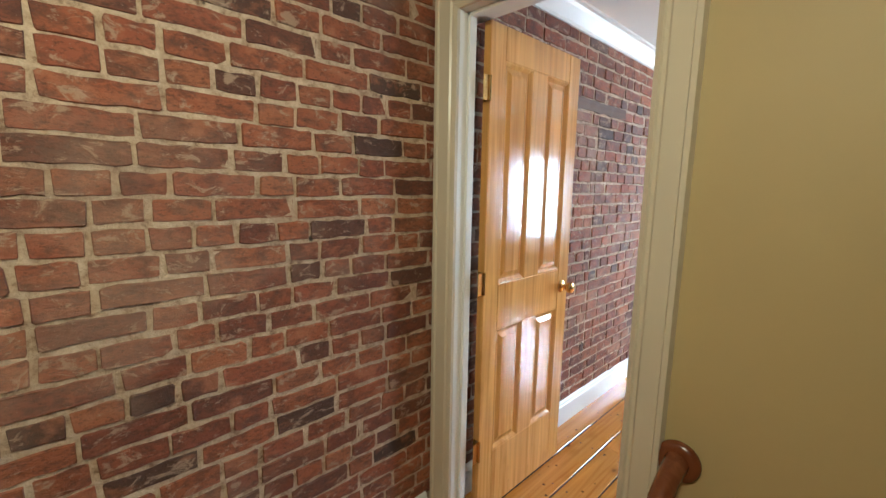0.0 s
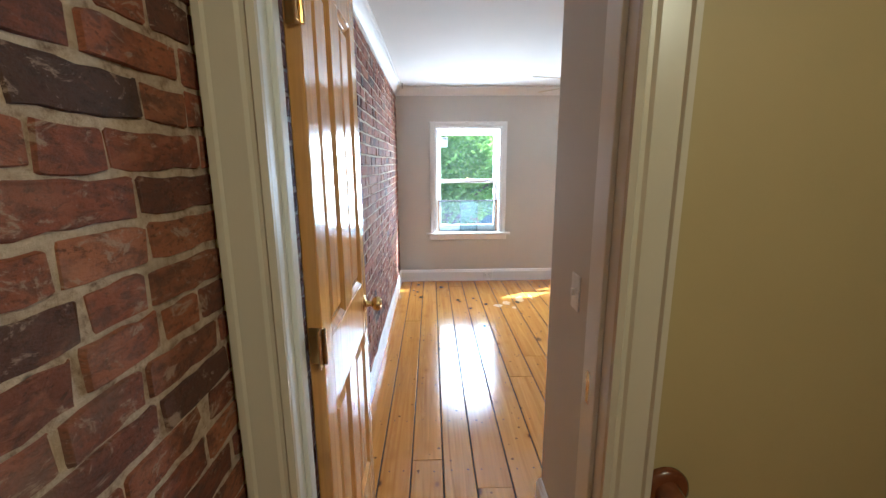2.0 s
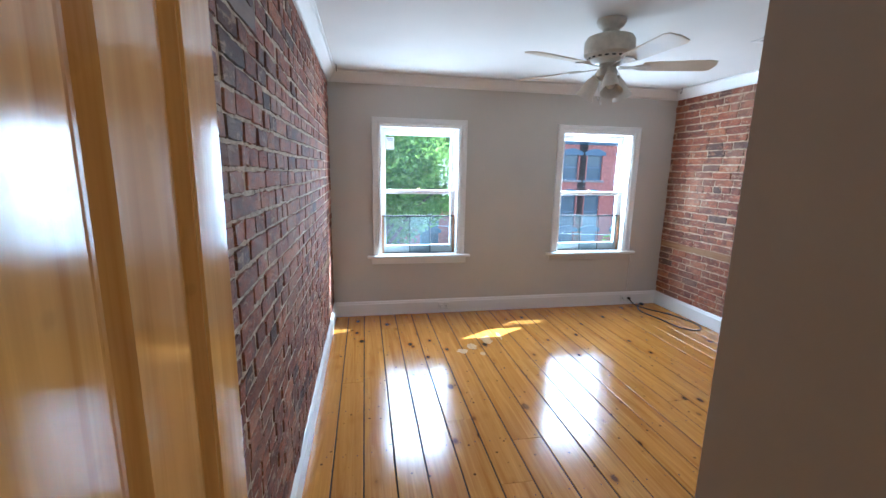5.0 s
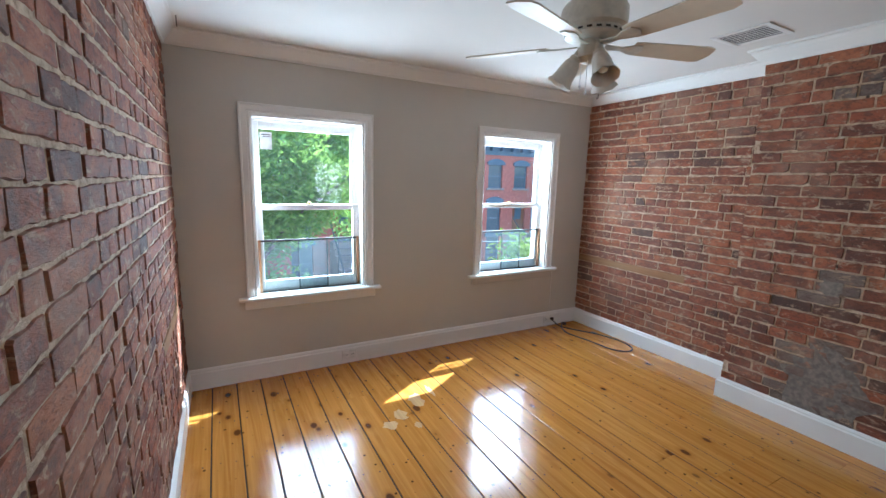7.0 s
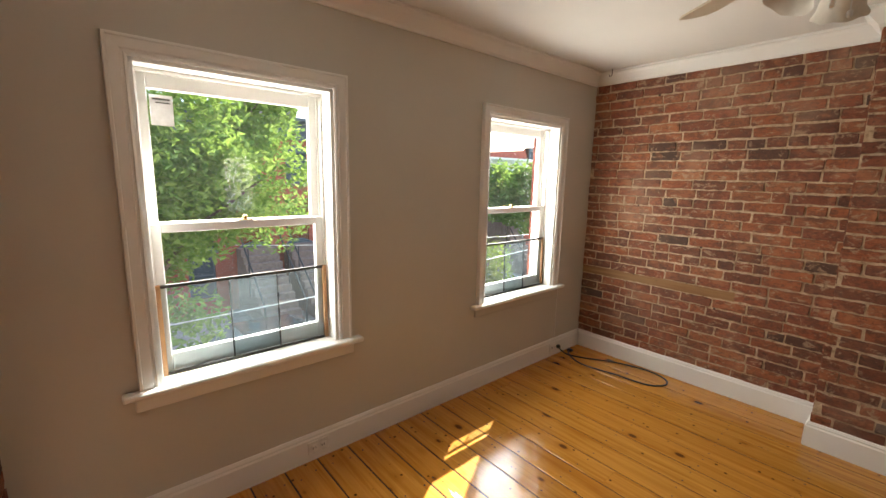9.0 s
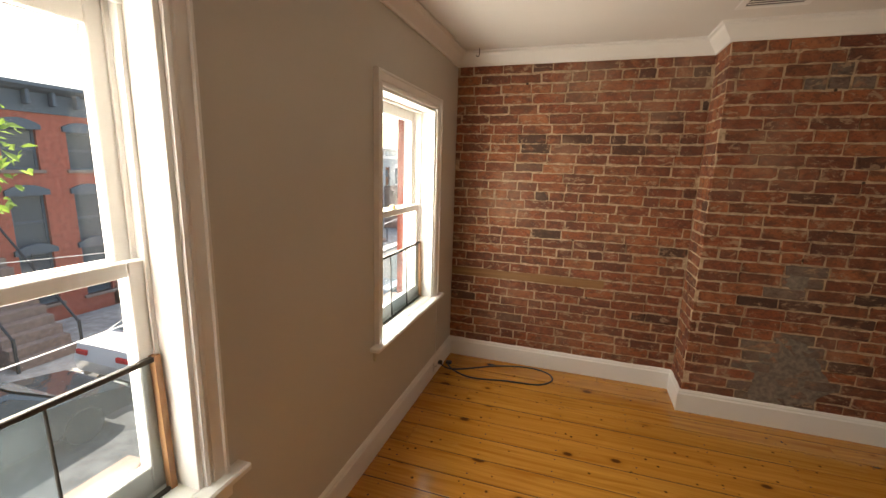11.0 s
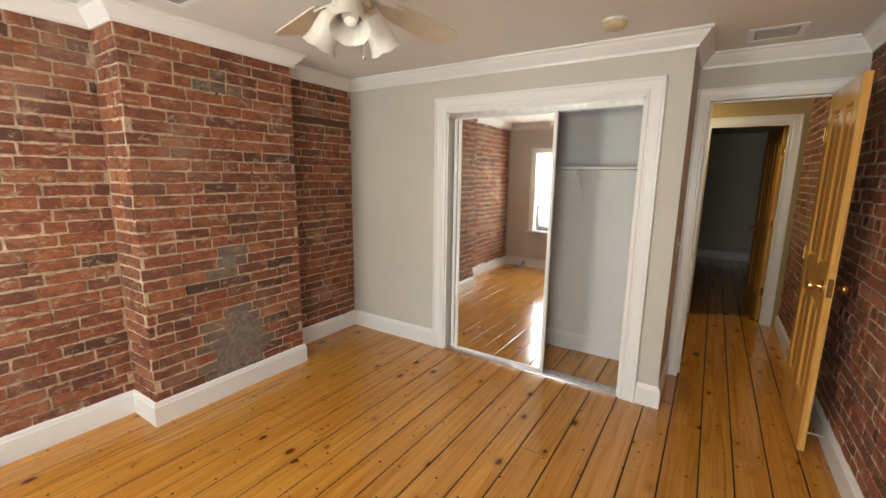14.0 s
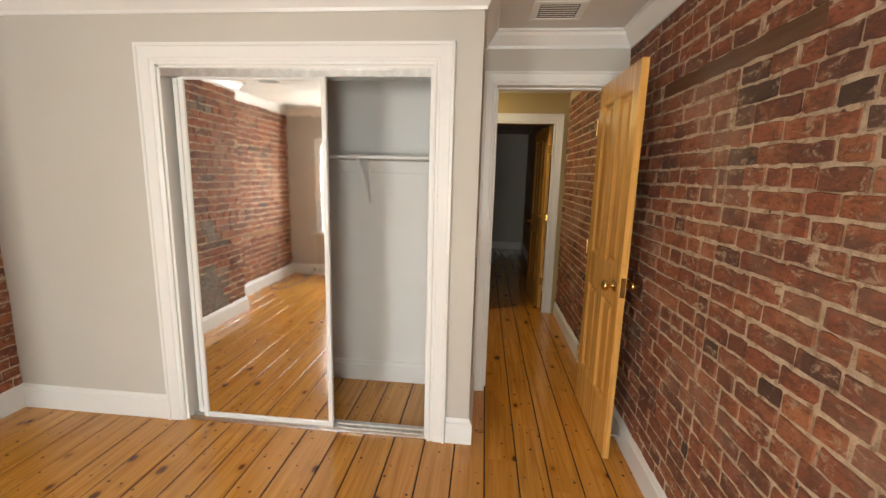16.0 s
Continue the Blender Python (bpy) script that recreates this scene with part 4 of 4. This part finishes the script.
for dx, ln in ((0.02, 0.10), (-0.015, 0.13)):
    part("pull_chain", Geo().tube([(FX + dx, FY + 0.035, 2.015), (FX + dx, FY + 0.036, 2.015 - ln)], 0.0016, 6).turned([(0, 0), (0.005, 0.004), (0.006, 0.016), (0, 0.02)], (FX + dx, FY + 0.036, 1.995 - ln), None, 10), M_STEEL, fan)


def ceiling_vent(x, y, lx, ly, slats, along_x):
    v = thing("ceiling_vent", (x, y, CEIL), "white metal ceiling air vent with slanted louvres", "air vent", "ceiling vents")
    z = CEIL - 0.0005
    part("backing", Geo().box((x - lx / 2 + 0.03, y - ly / 2 + 0.03, z - 0.002), (x + lx / 2 - 0.03, y + ly / 2 - 0.03, z)), M_VENTDARK, v)
    fr = Geo()
    for sx in (-1, 1):
        fr.box((x + sx * (lx / 2 - 0.018) - 0.018, y - ly / 2, z - 0.007), (x + sx * (lx / 2 - 0.018) + 0.018, y + ly / 2, z), 0.003)
        fr.box((x - lx / 2 + 0.036, y + sx * (ly / 2 - 0.018) - 0.018, z - 0.0068), (x + lx / 2 - 0.036, y + sx * (ly / 2 - 0.018) + 0.018, z), 0.003)
    part("frame", fr, M_TRIM, v)
    a, b = (ly, lx) if along_x else (lx, ly)
    for k in range(slats):
        c = -a / 2 + 0.045 + (a - 0.09) * (k + 0.5) / slats
        s = Geo()
        h = b / 2 - 0.04
        w = (a - 0.09) / slats * 0.20
        q = [(-h, c - w, z - 0.0040), (h, c - w, z - 0.0040), (h, c + w, z - 0.0034), (-h, c + w, z - 0.0034)]
        q += [(p, r, t + 0.0006) for p, r, t in q]
        s.add([(x + (p if along_x else r), y + (r if along_x else p), t) for p, r, t in q], [(0, 1, 2, 3), (7, 6, 5, 4), (0, 4, 5, 1), (1, 5, 6, 2), (2, 6, 7, 3), (3, 7, 4, 0)])
        part("louvre", s, M_TRIM, v)


ceiling_vent(4.24, -0.45, 0.31, 0.27, 6, True)
ceiling_vent(2.12, 2.03, 0.26, 0.27, 6, False)
smoke = thing("smoke_detector", (2.78, 1.28, CEIL), "yellowed round plastic smoke detector", "smoke detector")
part("base", Geo().turned([(0.0, 2.3395), (0.068, 2.3395), (0.068, 2.328), (0.0, 2.327)], (2.78, 1.28, 0), None, 32), M_PLASTIC, smoke, smooth=True)
part("cover", Geo().turned([(0.064, 2.328), (0.062, 2.305), (0.052, 2.296), (0.02, 2.294), (0.0, 2.294)], (2.78, 1.28, 0), None, 32), M_YELLOWED, smoke, smooth=True)
for x, yy in ((5.72, 2.42), (5.80, -0.99)):
    hk = thing("ceiling_hook", (x, yy, 2.29), "small dark metal hook in the crown moulding", "hook", "ceiling hooks")
    part("hook", Geo().tube([(x, yy, 2.338), (x, yy, 2.30), (x + 0.006, yy, 2.287), (x + 0.018, yy, 2.287), (x + 0.022, yy, 2.297)], 0.0028, 6), M_DARKMETAL, hk)

sw = thing("light_switch", (2.115, YB, 1.068), "white plastic toggle light switch", "light switch")
part("plate", Geo().box((2.08, YB, 1.01), (2.15, YB + 0.006, 1.126), 0.003), M_PLASTIC, sw)
part("toggle", Geo().box((2.11, YB + 0.006, 1.058), (2.12, YB + 0.018, 1.081), 0.002), M_PLASTIC, sw)
for sz in (1.101, 1.035):
    part("screw", Geo().turned([(0, 0), (0.003, 0), (0.002, 0.0012), (0, 0.0013)], (2.115, YB + 0.006, sz), Matrix.Rotation(radians(-90), 3, "X"), 8), M_STEEL, sw)
for yy in (1.405, -0.70):
    o = thing("wall_outlet", (XW - 0.018, yy, 0.075), "white double power outlet set in the baseboard", "power outlet", "power outlets")
    part("plate", Geo().box((XW - 0.024, yy - 0.058, 0.04), (XW - 0.018, yy + 0.058, 0.11), 0.003), M_PLASTIC, o)
    for s in (-0.024, 0.024):
        part("socket", Geo().box((XW - 0.0265, yy + s - 0.015, 0.060), (XW - 0.0238, yy + s + 0.015, 0.090), 0.002), M_PLASTIC, o)
        part("slots", Geo().box((XW - 0.0275, yy + s - 0.008, 0.068), (XW - 0.0264, yy + s - 0.005, 0.078)).box((XW - 0.0275, yy + s + 0.005, 0.068), (XW - 0.0264, yy + s + 0.008, 0.078)), M_VENTDARK, o)
wire = thing("wall_wire", (XW - 0.005, -0.725, 0.148), "thin white wire running up the wall to the sill", "wire")
part("wire", Geo().tube([(XW - 0.006, -0.722, 0.112), (XW - 0.004, -0.727, 0.25), (XW - 0.004, -0.724, 0.42), (XW - 0.004, -0.728, 0.575)], 0.003, 6), M_TRIM, wire)


def smooth_path(pts, steps=10):
    P = [Vector(p) for p in pts]
    out = []
    for i in range(len(P) - 1):
        p0, p1, p2, p3 = P[max(i - 1, 0)], P[i], P[i + 1], P[min(i + 2, len(P) - 1)]
        for s in range(steps):
            t = s / steps
            out.append(0.5 * (2 * p1 + (p2 - p0) * t + (2 * p0 - 5 * p1 + 4 * p2 - p3) * t * t + (3 * p1 - p0 - 3 * p2 + p3) * t ** 3))
    return out + [P[-1]]


cord = thing("extension_cord", (5.6, -0.85, 0), "black extension cord lying in a loose loop on the floor", "cord")
part("cord", Geo().tube(smooth_path([(5.95, -0.74, 0.075), (5.90, -0.78, 0.02), (5.80, -0.83, 0.0065), (5.55, -0.98, 0.005), (5.32, -1.04, 0.005), (5.17, -1.0, 0.005), (5.13, -0.90, 0.005), (5.22, -0.80, 0.005), (5.45, -0.77, 0.005), (5.70, -0.73, 0.005), (5.86, -0.80, 0.005), (5.93, -0.88, 0.006)]), 0.006, 8), M_CABLE, cord)
part("plug", Geo().box((5.93, -0.757, 0.062), (5.96, -0.727, 0.09), 0.006), M_CABLE, cord)
part("socket_end", Geo().box((5.90, -0.91, 0.0), (5.945, -0.875, 0.022), 0.005), M_CABLE, cord)

rail = thing("handrail_end", (XH, 1.60, 0.757), "stained round wooden handrail end on a wall rosette", "handrail")
RAIL_TURN = Matrix.Rotation(radians(-90), 3, "Y")
part("rosette", Geo().turned([(0.0, 0.0), (0.046, 0.0), (0.052, 0.004), (0.053, 0.012), (0.049, 0.019), (0.040, 0.023), (0.034, 0.024), (0.0, 0.024)], (XH, 1.60, 0.757), RAIL_TURN, 32), M_DARKWOOD, rail, smooth=True)
part("rail_stub", Geo().tube([(XH - 0.018, 1.60, 0.757), (XH - 0.05, 1.60, 0.752), (XH - 0.09, 1.60, 0.735), (XH - 0.125, 1.60, 0.712), (XH - 0.15, 1.60, 0.694), (XH - 0.158, 1.60, 0.688)], [0.030, 0.027, 0.0265, 0.0265, 0.022, 0.010], 20), M_DARKWOOD, rail, smooth=True)
# assumed fixture above the added hall lamp, never in view
hl = thing("hall_ceiling_light", (0.2, 1.2, CEIL), "assumed round white ceiling light in the hall, out of view", "ceiling light")
part("base", Geo().turned([(0.0, 2.3395), (0.15, 2.3395), (0.15, 2.30), (0.135, 2.26), (0.131, 2.26), (0.131, 2.30), (0.0, 2.301)], (0.2, 1.2, 0), None, 32), M_FAN, hl, smooth=True)

# ---- the street ----
GZ = -3.5
gs = Geo().add([(-900, -900, GZ - 0.15), (900, -900, GZ - 0.15), (900, 900, GZ - 0.15), (-900, 900, GZ - 0.15)], [(0, 1, 2, 3)])
structure("ground", gs, M_GROUND, "earth and grass ground", "ground")
structure("road", Geo().box((9.6, -120, GZ - 0.12), (15.8, 120, GZ - 0.02)), M_ASPHALT, "worn dark asphalt street", "road")
for nm, a, b in (("pavement_1", 6.28, 9.6), ("pavement_2", 15.8, 19.9)):
    structure(nm, Geo().box((a, -120, GZ - 0.14), (b, 120, GZ + 0.11), 0.02), M_CONCRETE, "pale concrete sidewalk with a kerb", "pavement")


def row_house(y0, width, cols, wall_m, trim_m, roof_z, label, stoop_at):
    """A row house across the street, its front at x = 20, facing -x."""
    h = thing("row_house", (20.0, y0 + width / 2, GZ), label, "house", "row houses")
    X = 20.0
    fl = [(-2.85, -1.25), (-1.15 + 0.0, 0.45), (1.15, 2.30)] if roof_z > 3 else [(-2.6, -1.2), (0.0, 1.5)]
    step = width / cols
    holes = []
    for c in range(cols):
        yc = y0 + step * (c + 0.5)
        for f, (a, b) in enumerate(fl):
            if f == 0 and c == stoop_at:
                continue
            holes.append((yc, a, b))
    g = Geo()
    ys = [y0]
    for c in range(cols):
        yc = y0 + step * (c + 0.5)
        g.box((X, ys[-1], GZ), (X + 0.4, yc - 0.42, roof_z))
        zs = GZ
        for f, (a, b) in enumerate(fl):
            g.box((X, yc - 0.42, zs), (X + 0.4, yc + 0.42, a))
            zs = b
        g.box((X, yc - 0.42, zs), (X + 0.4, yc + 0.42, roof_z))
        ys.append(yc + 0.42)
    g.box((X, ys[-1], GZ), (X + 0.4, y0 + width, roof_z))
    g.box((X + 0.4, y0, GZ), (X + 9, y0 + width, roof_z - 0.1))
    part("wall", g, wall_m, h)
    for c in range(cols):
        yc = y0 + step * (c + 0.5)
        for f, (a, b) in enumerate(fl):
            if f == 1 and c == stoop_at:
                d = part("front_door", Geo().box((X + 0.1, yc - 0.42, a), (X + 0.16, yc + 0.42, b), 0.01), M_DARKWOOD, h)
                part("door_glass", Geo().box((X + 0.085, yc - 0.2, a + 0.7), (X + 0.099, yc + 0.2, b - 0.25)), M_EXTGLASS, d)
                continue
            wd = Geo()
            m = (a + b) / 2
            wd.box((X + 0.10, yc - 0.42, a), (X + 0.16, yc - 0.35, b)).box((X + 0.10, yc + 0.35, a), (X + 0.16, yc + 0.42, b)).box((X + 0.101, yc - 0.35, a), (X + 0.159, yc + 0.35, a + 0.07)).box((X + 0.101, yc - 0.35, b - 0.07), (X + 0.159, yc + 0.35, b)).box((X + 0.101, yc - 0.35, m - 0.03), (X + 0.159, yc + 0.35, m + 0.03))
            wo = part("window", wd, trim_m, h)
            part("pane", Geo().box((X + 0.125, yc - 0.36, a + 0.05), (X + 0.135, yc + 0.36, b - 0.05)), M_EXTGLASS, wo)
            part("sill", Geo().box((X - 0.07, yc - 0.52, a - 0.10), (X + 0.12, yc + 0.52, a), 0.01), M_STONE, wo)
            hd = Geo()
            n = 6
            for i in range(n):
                u0, u1 = -0.52 + 1.04 * i / n, -0.52 + 1.04 * (i + 1) / n
                z0, z1 = 0.16 * (1 - (u0 / 0.52) ** 2), 0.16 * (1 - (u1 / 0.52) ** 2)
                hd.add([(x, yc + u, b + z + dz) for x in (X - 0.08, X + 0.02) for u, z, dz in ((u0, 0, -0.02), (u1, 0, -0.02), (u1, z1, 0.12), (u0, z0, 0.12))], [(0, 1, 2, 3), (7, 6, 5, 4), (3, 2, 6, 7), (0, 4, 5, 1), (0, 3, 7, 4), (1, 5, 6, 2)])
            part("lintel", hd, trim_m, wo)
    co = Geo().sweep([(X, y0 + width), (X, y0)], [(0, roof_z - 0.75), (-0.06, roof_z - 0.75), (-0.08, roof_z - 0.2), (-0.28, roof_z - 0.14), (-0.42, roof_z - 0.06), (-0.42, roof_z + 0.04), (0.3, roof_z + 0.05), (0.3, roof_z)])
    cor = part("cornice", co, trim_m, h)
    for k in range(int(width / 0.62)):
        yb = y0 + 0.3 + k * 0.62
        part("cornice_bracket", Geo().box((X - 0.30, yb - 0.05, roof_z - 0.55), (X - 0.07, yb + 0.05, roof_z - 0.15), 0.02), trim_m, cor)
    if stoop_at is not None:
        yc = y0 + step * (stoop_at + 0.5)
        st = Geo()
        n = 10
        for i in range(n):
            zt = GZ + 0.11 + (fl[1][0] - GZ - 0.11) * (i + 1) / n
            st.box((17.0 + 0.27 * i, yc - 0.62, GZ), (17.0 + 0.27 * (i + 1) + 0.02, yc + 0.62, zt), 0.012)
        st.box((17.0 + 0.27 * n, yc - 0.62, GZ), (20.0, yc + 0.62, fl[1][0]))
        so = part("stoop", st, M_STONE, h, "brownstone front steps")
        for s in (-0.66, 0.66):
            part("stoop_rail", Geo().tube([(16.95, yc + s, GZ + 0.9), (19.7, yc + s, fl[1][0] + 0.9)], 0.03, 6).tube([(16.95, yc + s, GZ + 0.1), (16.95, yc + s, GZ + 0.95)], 0.04, 6).tube([(18.4, yc + s, GZ + 0.9), (18.4, yc + s, fl[1][0] - 0.3 + 0.5)], 0.02, 6), M_IRON, so)
    return h


row_house(-12.3, 4.75, 3, M_FACADE, M_BLUE, 3.5, "red brick row house with dark slate trim and cornice", 0)
row_house(-7.98, 4.75, 3, M_FACADE, M_BLUE, 3.5, "red brick row house with dark slate trim and cornice", 2)
row_house(-3.2, 5.2, 3, M_FACADE, M_BLUE, 3.5, "red brick row house behind the street tree", 0)
row_house(2.05, 5.2, 3, M_FACADE, M_BLUE, 3.5, "red brick row house behind the street tree", 1)
row_house(-18.0, 5.6, 3, M_FACADE2, M_TRIM, 2.6, "grey clapboard house with white window frames", 1)
row_house(-24.5, 6.4, 4, M_FACADE, M_BLUE, 3.3, "red brick row house further along the street", 1)
row_house(-32.0, 7.4, 4, M_FACADE2, M_TRIM, 2.9, "grey boarded house at the end of the block", 1)
row_house(7.3, 6.0, 3, M_FACADE, M_BLUE, 3.5, "red brick row house up the street", 1)
gable = thing("gabled_building", (34, -6, GZ), "tall grey gabled roof behind the row houses", "building")
part("roof", Geo().add([(30, -9, 3), (30, -3.4, 3), (40, -9, 3), (40, -3.4, 3), (30, -6.2, 8.6), (40, -6.2, 8.6)], [(0, 1, 4), (2, 5, 3), (0, 4, 5, 2), (1, 3, 5, 4)]), M_SLATE, gable)
part("wall", Geo().box((30.1, -8.8, GZ), (39.9, -3.6, 3.0)), M_FACADE2, gable)


def tree(x, y, base, trunk_top, centre, radius, leaves, seed, leaf_m, label, size=0.13):
    rng = random.Random(seed)
    t = thing("street_tree", (x, y, base), label, "tree", "street trees")
    tr = Geo()
    c = Vector(centre)
    tr.tube([(x, y, base), (x + 0.03, y, base + (trunk_top - base) * 0.5), (x + 0.05, y + 0.04, trunk_top)], [0.15, 0.12, 0.09], 10)
    tips = []
    for k in range(11):
        a = 2 * math.pi * k / 11 + rng.uniform(-0.3, 0.3)
        end = c + Vector((math.cos(a) * radius[0] * rng.uniform(0.4, 0.8), math.sin(a) * radius[1] * rng.uniform(0.4, 0.8), radius[2] * rng.uniform(-0.45, 0.75)))
        start = Vector((x + 0.04, y + 0.03, base + (trunk_top - base) * rng.uniform(0.75, 1.0)))
        mid = start.lerp(end, 0.5) + Vector((rng.uniform(-0.2, 0.2), rng.uniform(-0.2, 0.2), rng.uniform(0.0, 0.3)))
        tr.tube([start, mid, end], [0.055, 0.035, 0.012], 6)
        tips += [mid, end, mid.lerp(end, 0.5)]
    part("trunk", tr, M_BARK, t)
    clumps = [(p, rng.uniform(0.45, 0.8)) for p in tips]
    for _ in range(34):
        d = Vector((rng.gauss(0, 1), rng.gauss(0, 1), rng.gauss(0, 1))).normalized() * rng.uniform(0.45, 1.0)
        clumps.append((c + Vector((d.x * radius[0], d.y * radius[1], d.z * radius[2])), rng.uniform(0.35, 0.75)))
    vs, fs = [], []
    for i in range(leaves):
        p, r = clumps[rng.randrange(len(clumps))]
        d = Vector((rng.gauss(0, 1), rng.gauss(0, 1), rng.gauss(0, 0.8))).normalized() * r * rng.random() ** 0.45
        o = p + d
        s = size * rng.uniform(0.6, 1.25)
        m = Euler((rng.uniform(-0.9, 0.9), rng.uniform(-0.9, 0.9), rng.uniform(0, 6.28))).to_matrix()
        k = len(vs)
        vs += [o + m @ Vector(q) for q in ((-s, 0, 0), (-0.2 * s, -0.45 * s, 0.1 * s), (s, 0, -0.1 * s), (-0.2 * s, 0.45 * s, 0.1 * s))]
        fs += [(k, k + 1, k + 2), (k, k + 2, k + 3)]
    crown = part("crown", mesh_from("crown", vs, fs, leaf_m), leaf_m, t)
    tagged(crown, kind="stuff")
    return t


tree(10.6, 2.1, GZ + 0.1, 0.2, (11.2, 1.75, 1.5), (2.0, 2.9, 2.6), 52000, 21, M_LEAF, "leafy green street tree in full summer leaf", 0.064)
tree(11.6, -5.3, GZ, -1.9, (11.6, -5.3, -1.2), (0.9, 1.2, 1.0), 7000, 22, M_LEAF2, "small yellow-green street tree", 0.09)
tree(16.6, 5.5, GZ, -0.6, (16.6, 5.5, 1.5), (2.2, 2.6, 2.6), 11000, 23, M_LEAF, "green street tree on the far sidewalk", 0.17)
tree(18.2, -14.5, GZ, -0.6, (18.0, -14.5, 0.6), (1.4, 1.8, 1.8), 7000, 24, M_LEAF, "green street tree down the block", 0.16)


def car(name, x, y, paint_m, label):
    """A parked saloon, its length along y, front towards -y."""
    c = thing(name, (x, y, GZ - 0.02), label, "car", "parked cars")
    z = GZ - 0.02
    side = [(-2.2, 0.32), (-2.25, 0.55), (-2.15, 0.72), (-1.25, 0.90), (-0.55, 1.38), (0.75, 1.42), (1.55, 1.02), (2.15, 0.95), (2.25, 0.6), (2.2, 0.32)]
    g = Geo()
    vs, n = [], len(side)
    for w in (-1, -0.55, 0.55, 1):
        for u, h in side:
            k = 0.88 - (0.20 * max(0, h - 0.85) / 0.55)
            lower = 0.015 if abs(w) == 1 else 0
            vs.append((x + w * k, y + u, z + h - lower))
    fs = []
    for i in range(3):
        for k in range(n):
            l = (k + 1) % n
            fs.append((i * n + k, i * n + l, (i + 1) * n + l, (i + 1) * n + k))
    fs += [tuple(range(n)), tuple(range(3 * n, 4 * n))[::-1]]
    g.add(vs, fs)
    part("body", g, paint_m, c)
    gl = Geo()
    for s in (-1, 1):
        gl.add([(x + s * 0.878, y - 1.10, z + 0.95), (x + s * 0.80, y - 0.52, z + 1.31), (x + s * 0.795, y + 0.70, z + 1.34), (x + s * 0.872, y + 1.35, z + 1.0)], [(0, 1, 2, 3)])
    gl.add([(x - 0.70, y - 1.20, z + 0.95), (x + 0.70, y - 1.20, z + 0.95), (x + 0.60, y - 0.60, z + 1.375), (x - 0.60, y - 0.60, z + 1.375)], [(0, 1, 2, 3)])
    gl.add([(x - 0.70, y + 1.50, z + 1.075), (x + 0.70, y + 1.50, z + 1.075), (x + 0.60, y + 0.82, z + 1.415), (x - 0.60, y + 0.82, z + 1.415)], [(0, 1, 2, 3)])
    part("window_glass", gl, M_EXTGLASS, c)
    for s in (-1, 1):
        for u in (-1.38, 1.38):
            rot = Matrix.Rotation(radians(90 * s), 3, "Y")
            wh = part("wheel", Geo().turned([(0.20, 0.0), (0.31, 0.0), (0.325, 0.03), (0.325, 0.17), (0.31, 0.2), (0.20, 0.2)], (x + s * 0.70, y + u, z + 0.325), rot, 24), M_TYRE, c, smooth=True)
            part("rim", Geo().turned([(0.0, 0.17), (0.06, 0.19), (0.19, 0.175), (0.21, 0.20), (0.21, 0.10), (0.0, 0.10)], (x + s * 0.70, y + u, z + 0.325), rot, 20), M_STEEL, wh, smooth=True)
    for s in (-0.62, 0.62):
        part("tail_light", Geo().box((x + s - 0.16, y + 2.18, z + 0.72), (x + s + 0.16, y + 2.255, z + 0.84), 0.02), M_RED, c)
        part("headlight", Geo().box((x + s - 0.17, y - 2.24, z + 0.60), (x + s + 0.17, y - 2.16, z + 0.70), 0.02), M_STEEL, c)


car("parked_car", 14.0, -1.0, M_CARBLACK, "black saloon car parked along the street")
car("parked_car", 14.7, -5.95, M_CARWHITE, "white saloon car parked along the street")
car("parked_car", 14.2, 4.4, M_CARBLUE, "dark grey saloon car parked along the street")
car("parked_car", 10.9, -9.6, M_CARBLUE, "dark grey saloon car parked at the near kerb")

wires = thing("overhead_wires", (9.0, 0, 1.5), "thin pale overhead utility cables sagging across the street", "cables")
for p, q, sag, r in (((9.4, -14.0, 0.9), (9.2, 14.0, 0.2), 0.7, 0.007), ((9.4, -14.0, 0.4), (20.0, 2.0, -0.6), 0.5, 0.007), ((6.4, -1.9, 0.1), (10.0, 3.6, -2.6), 0.1, 0.012), ((6.9, -6.0, -1.2), (9.3, 6.0, 0.4), 0.5, 0.009)):
    a, b = Vector(p), Vector(q)
    part("cable", Geo().tube([a.lerp(b, i / 24) - Vector((0, 0, 4 * sag * (i / 24) * (1 - i / 24))) for i in range(25)], r, 5), M_PLASTIC, wires)
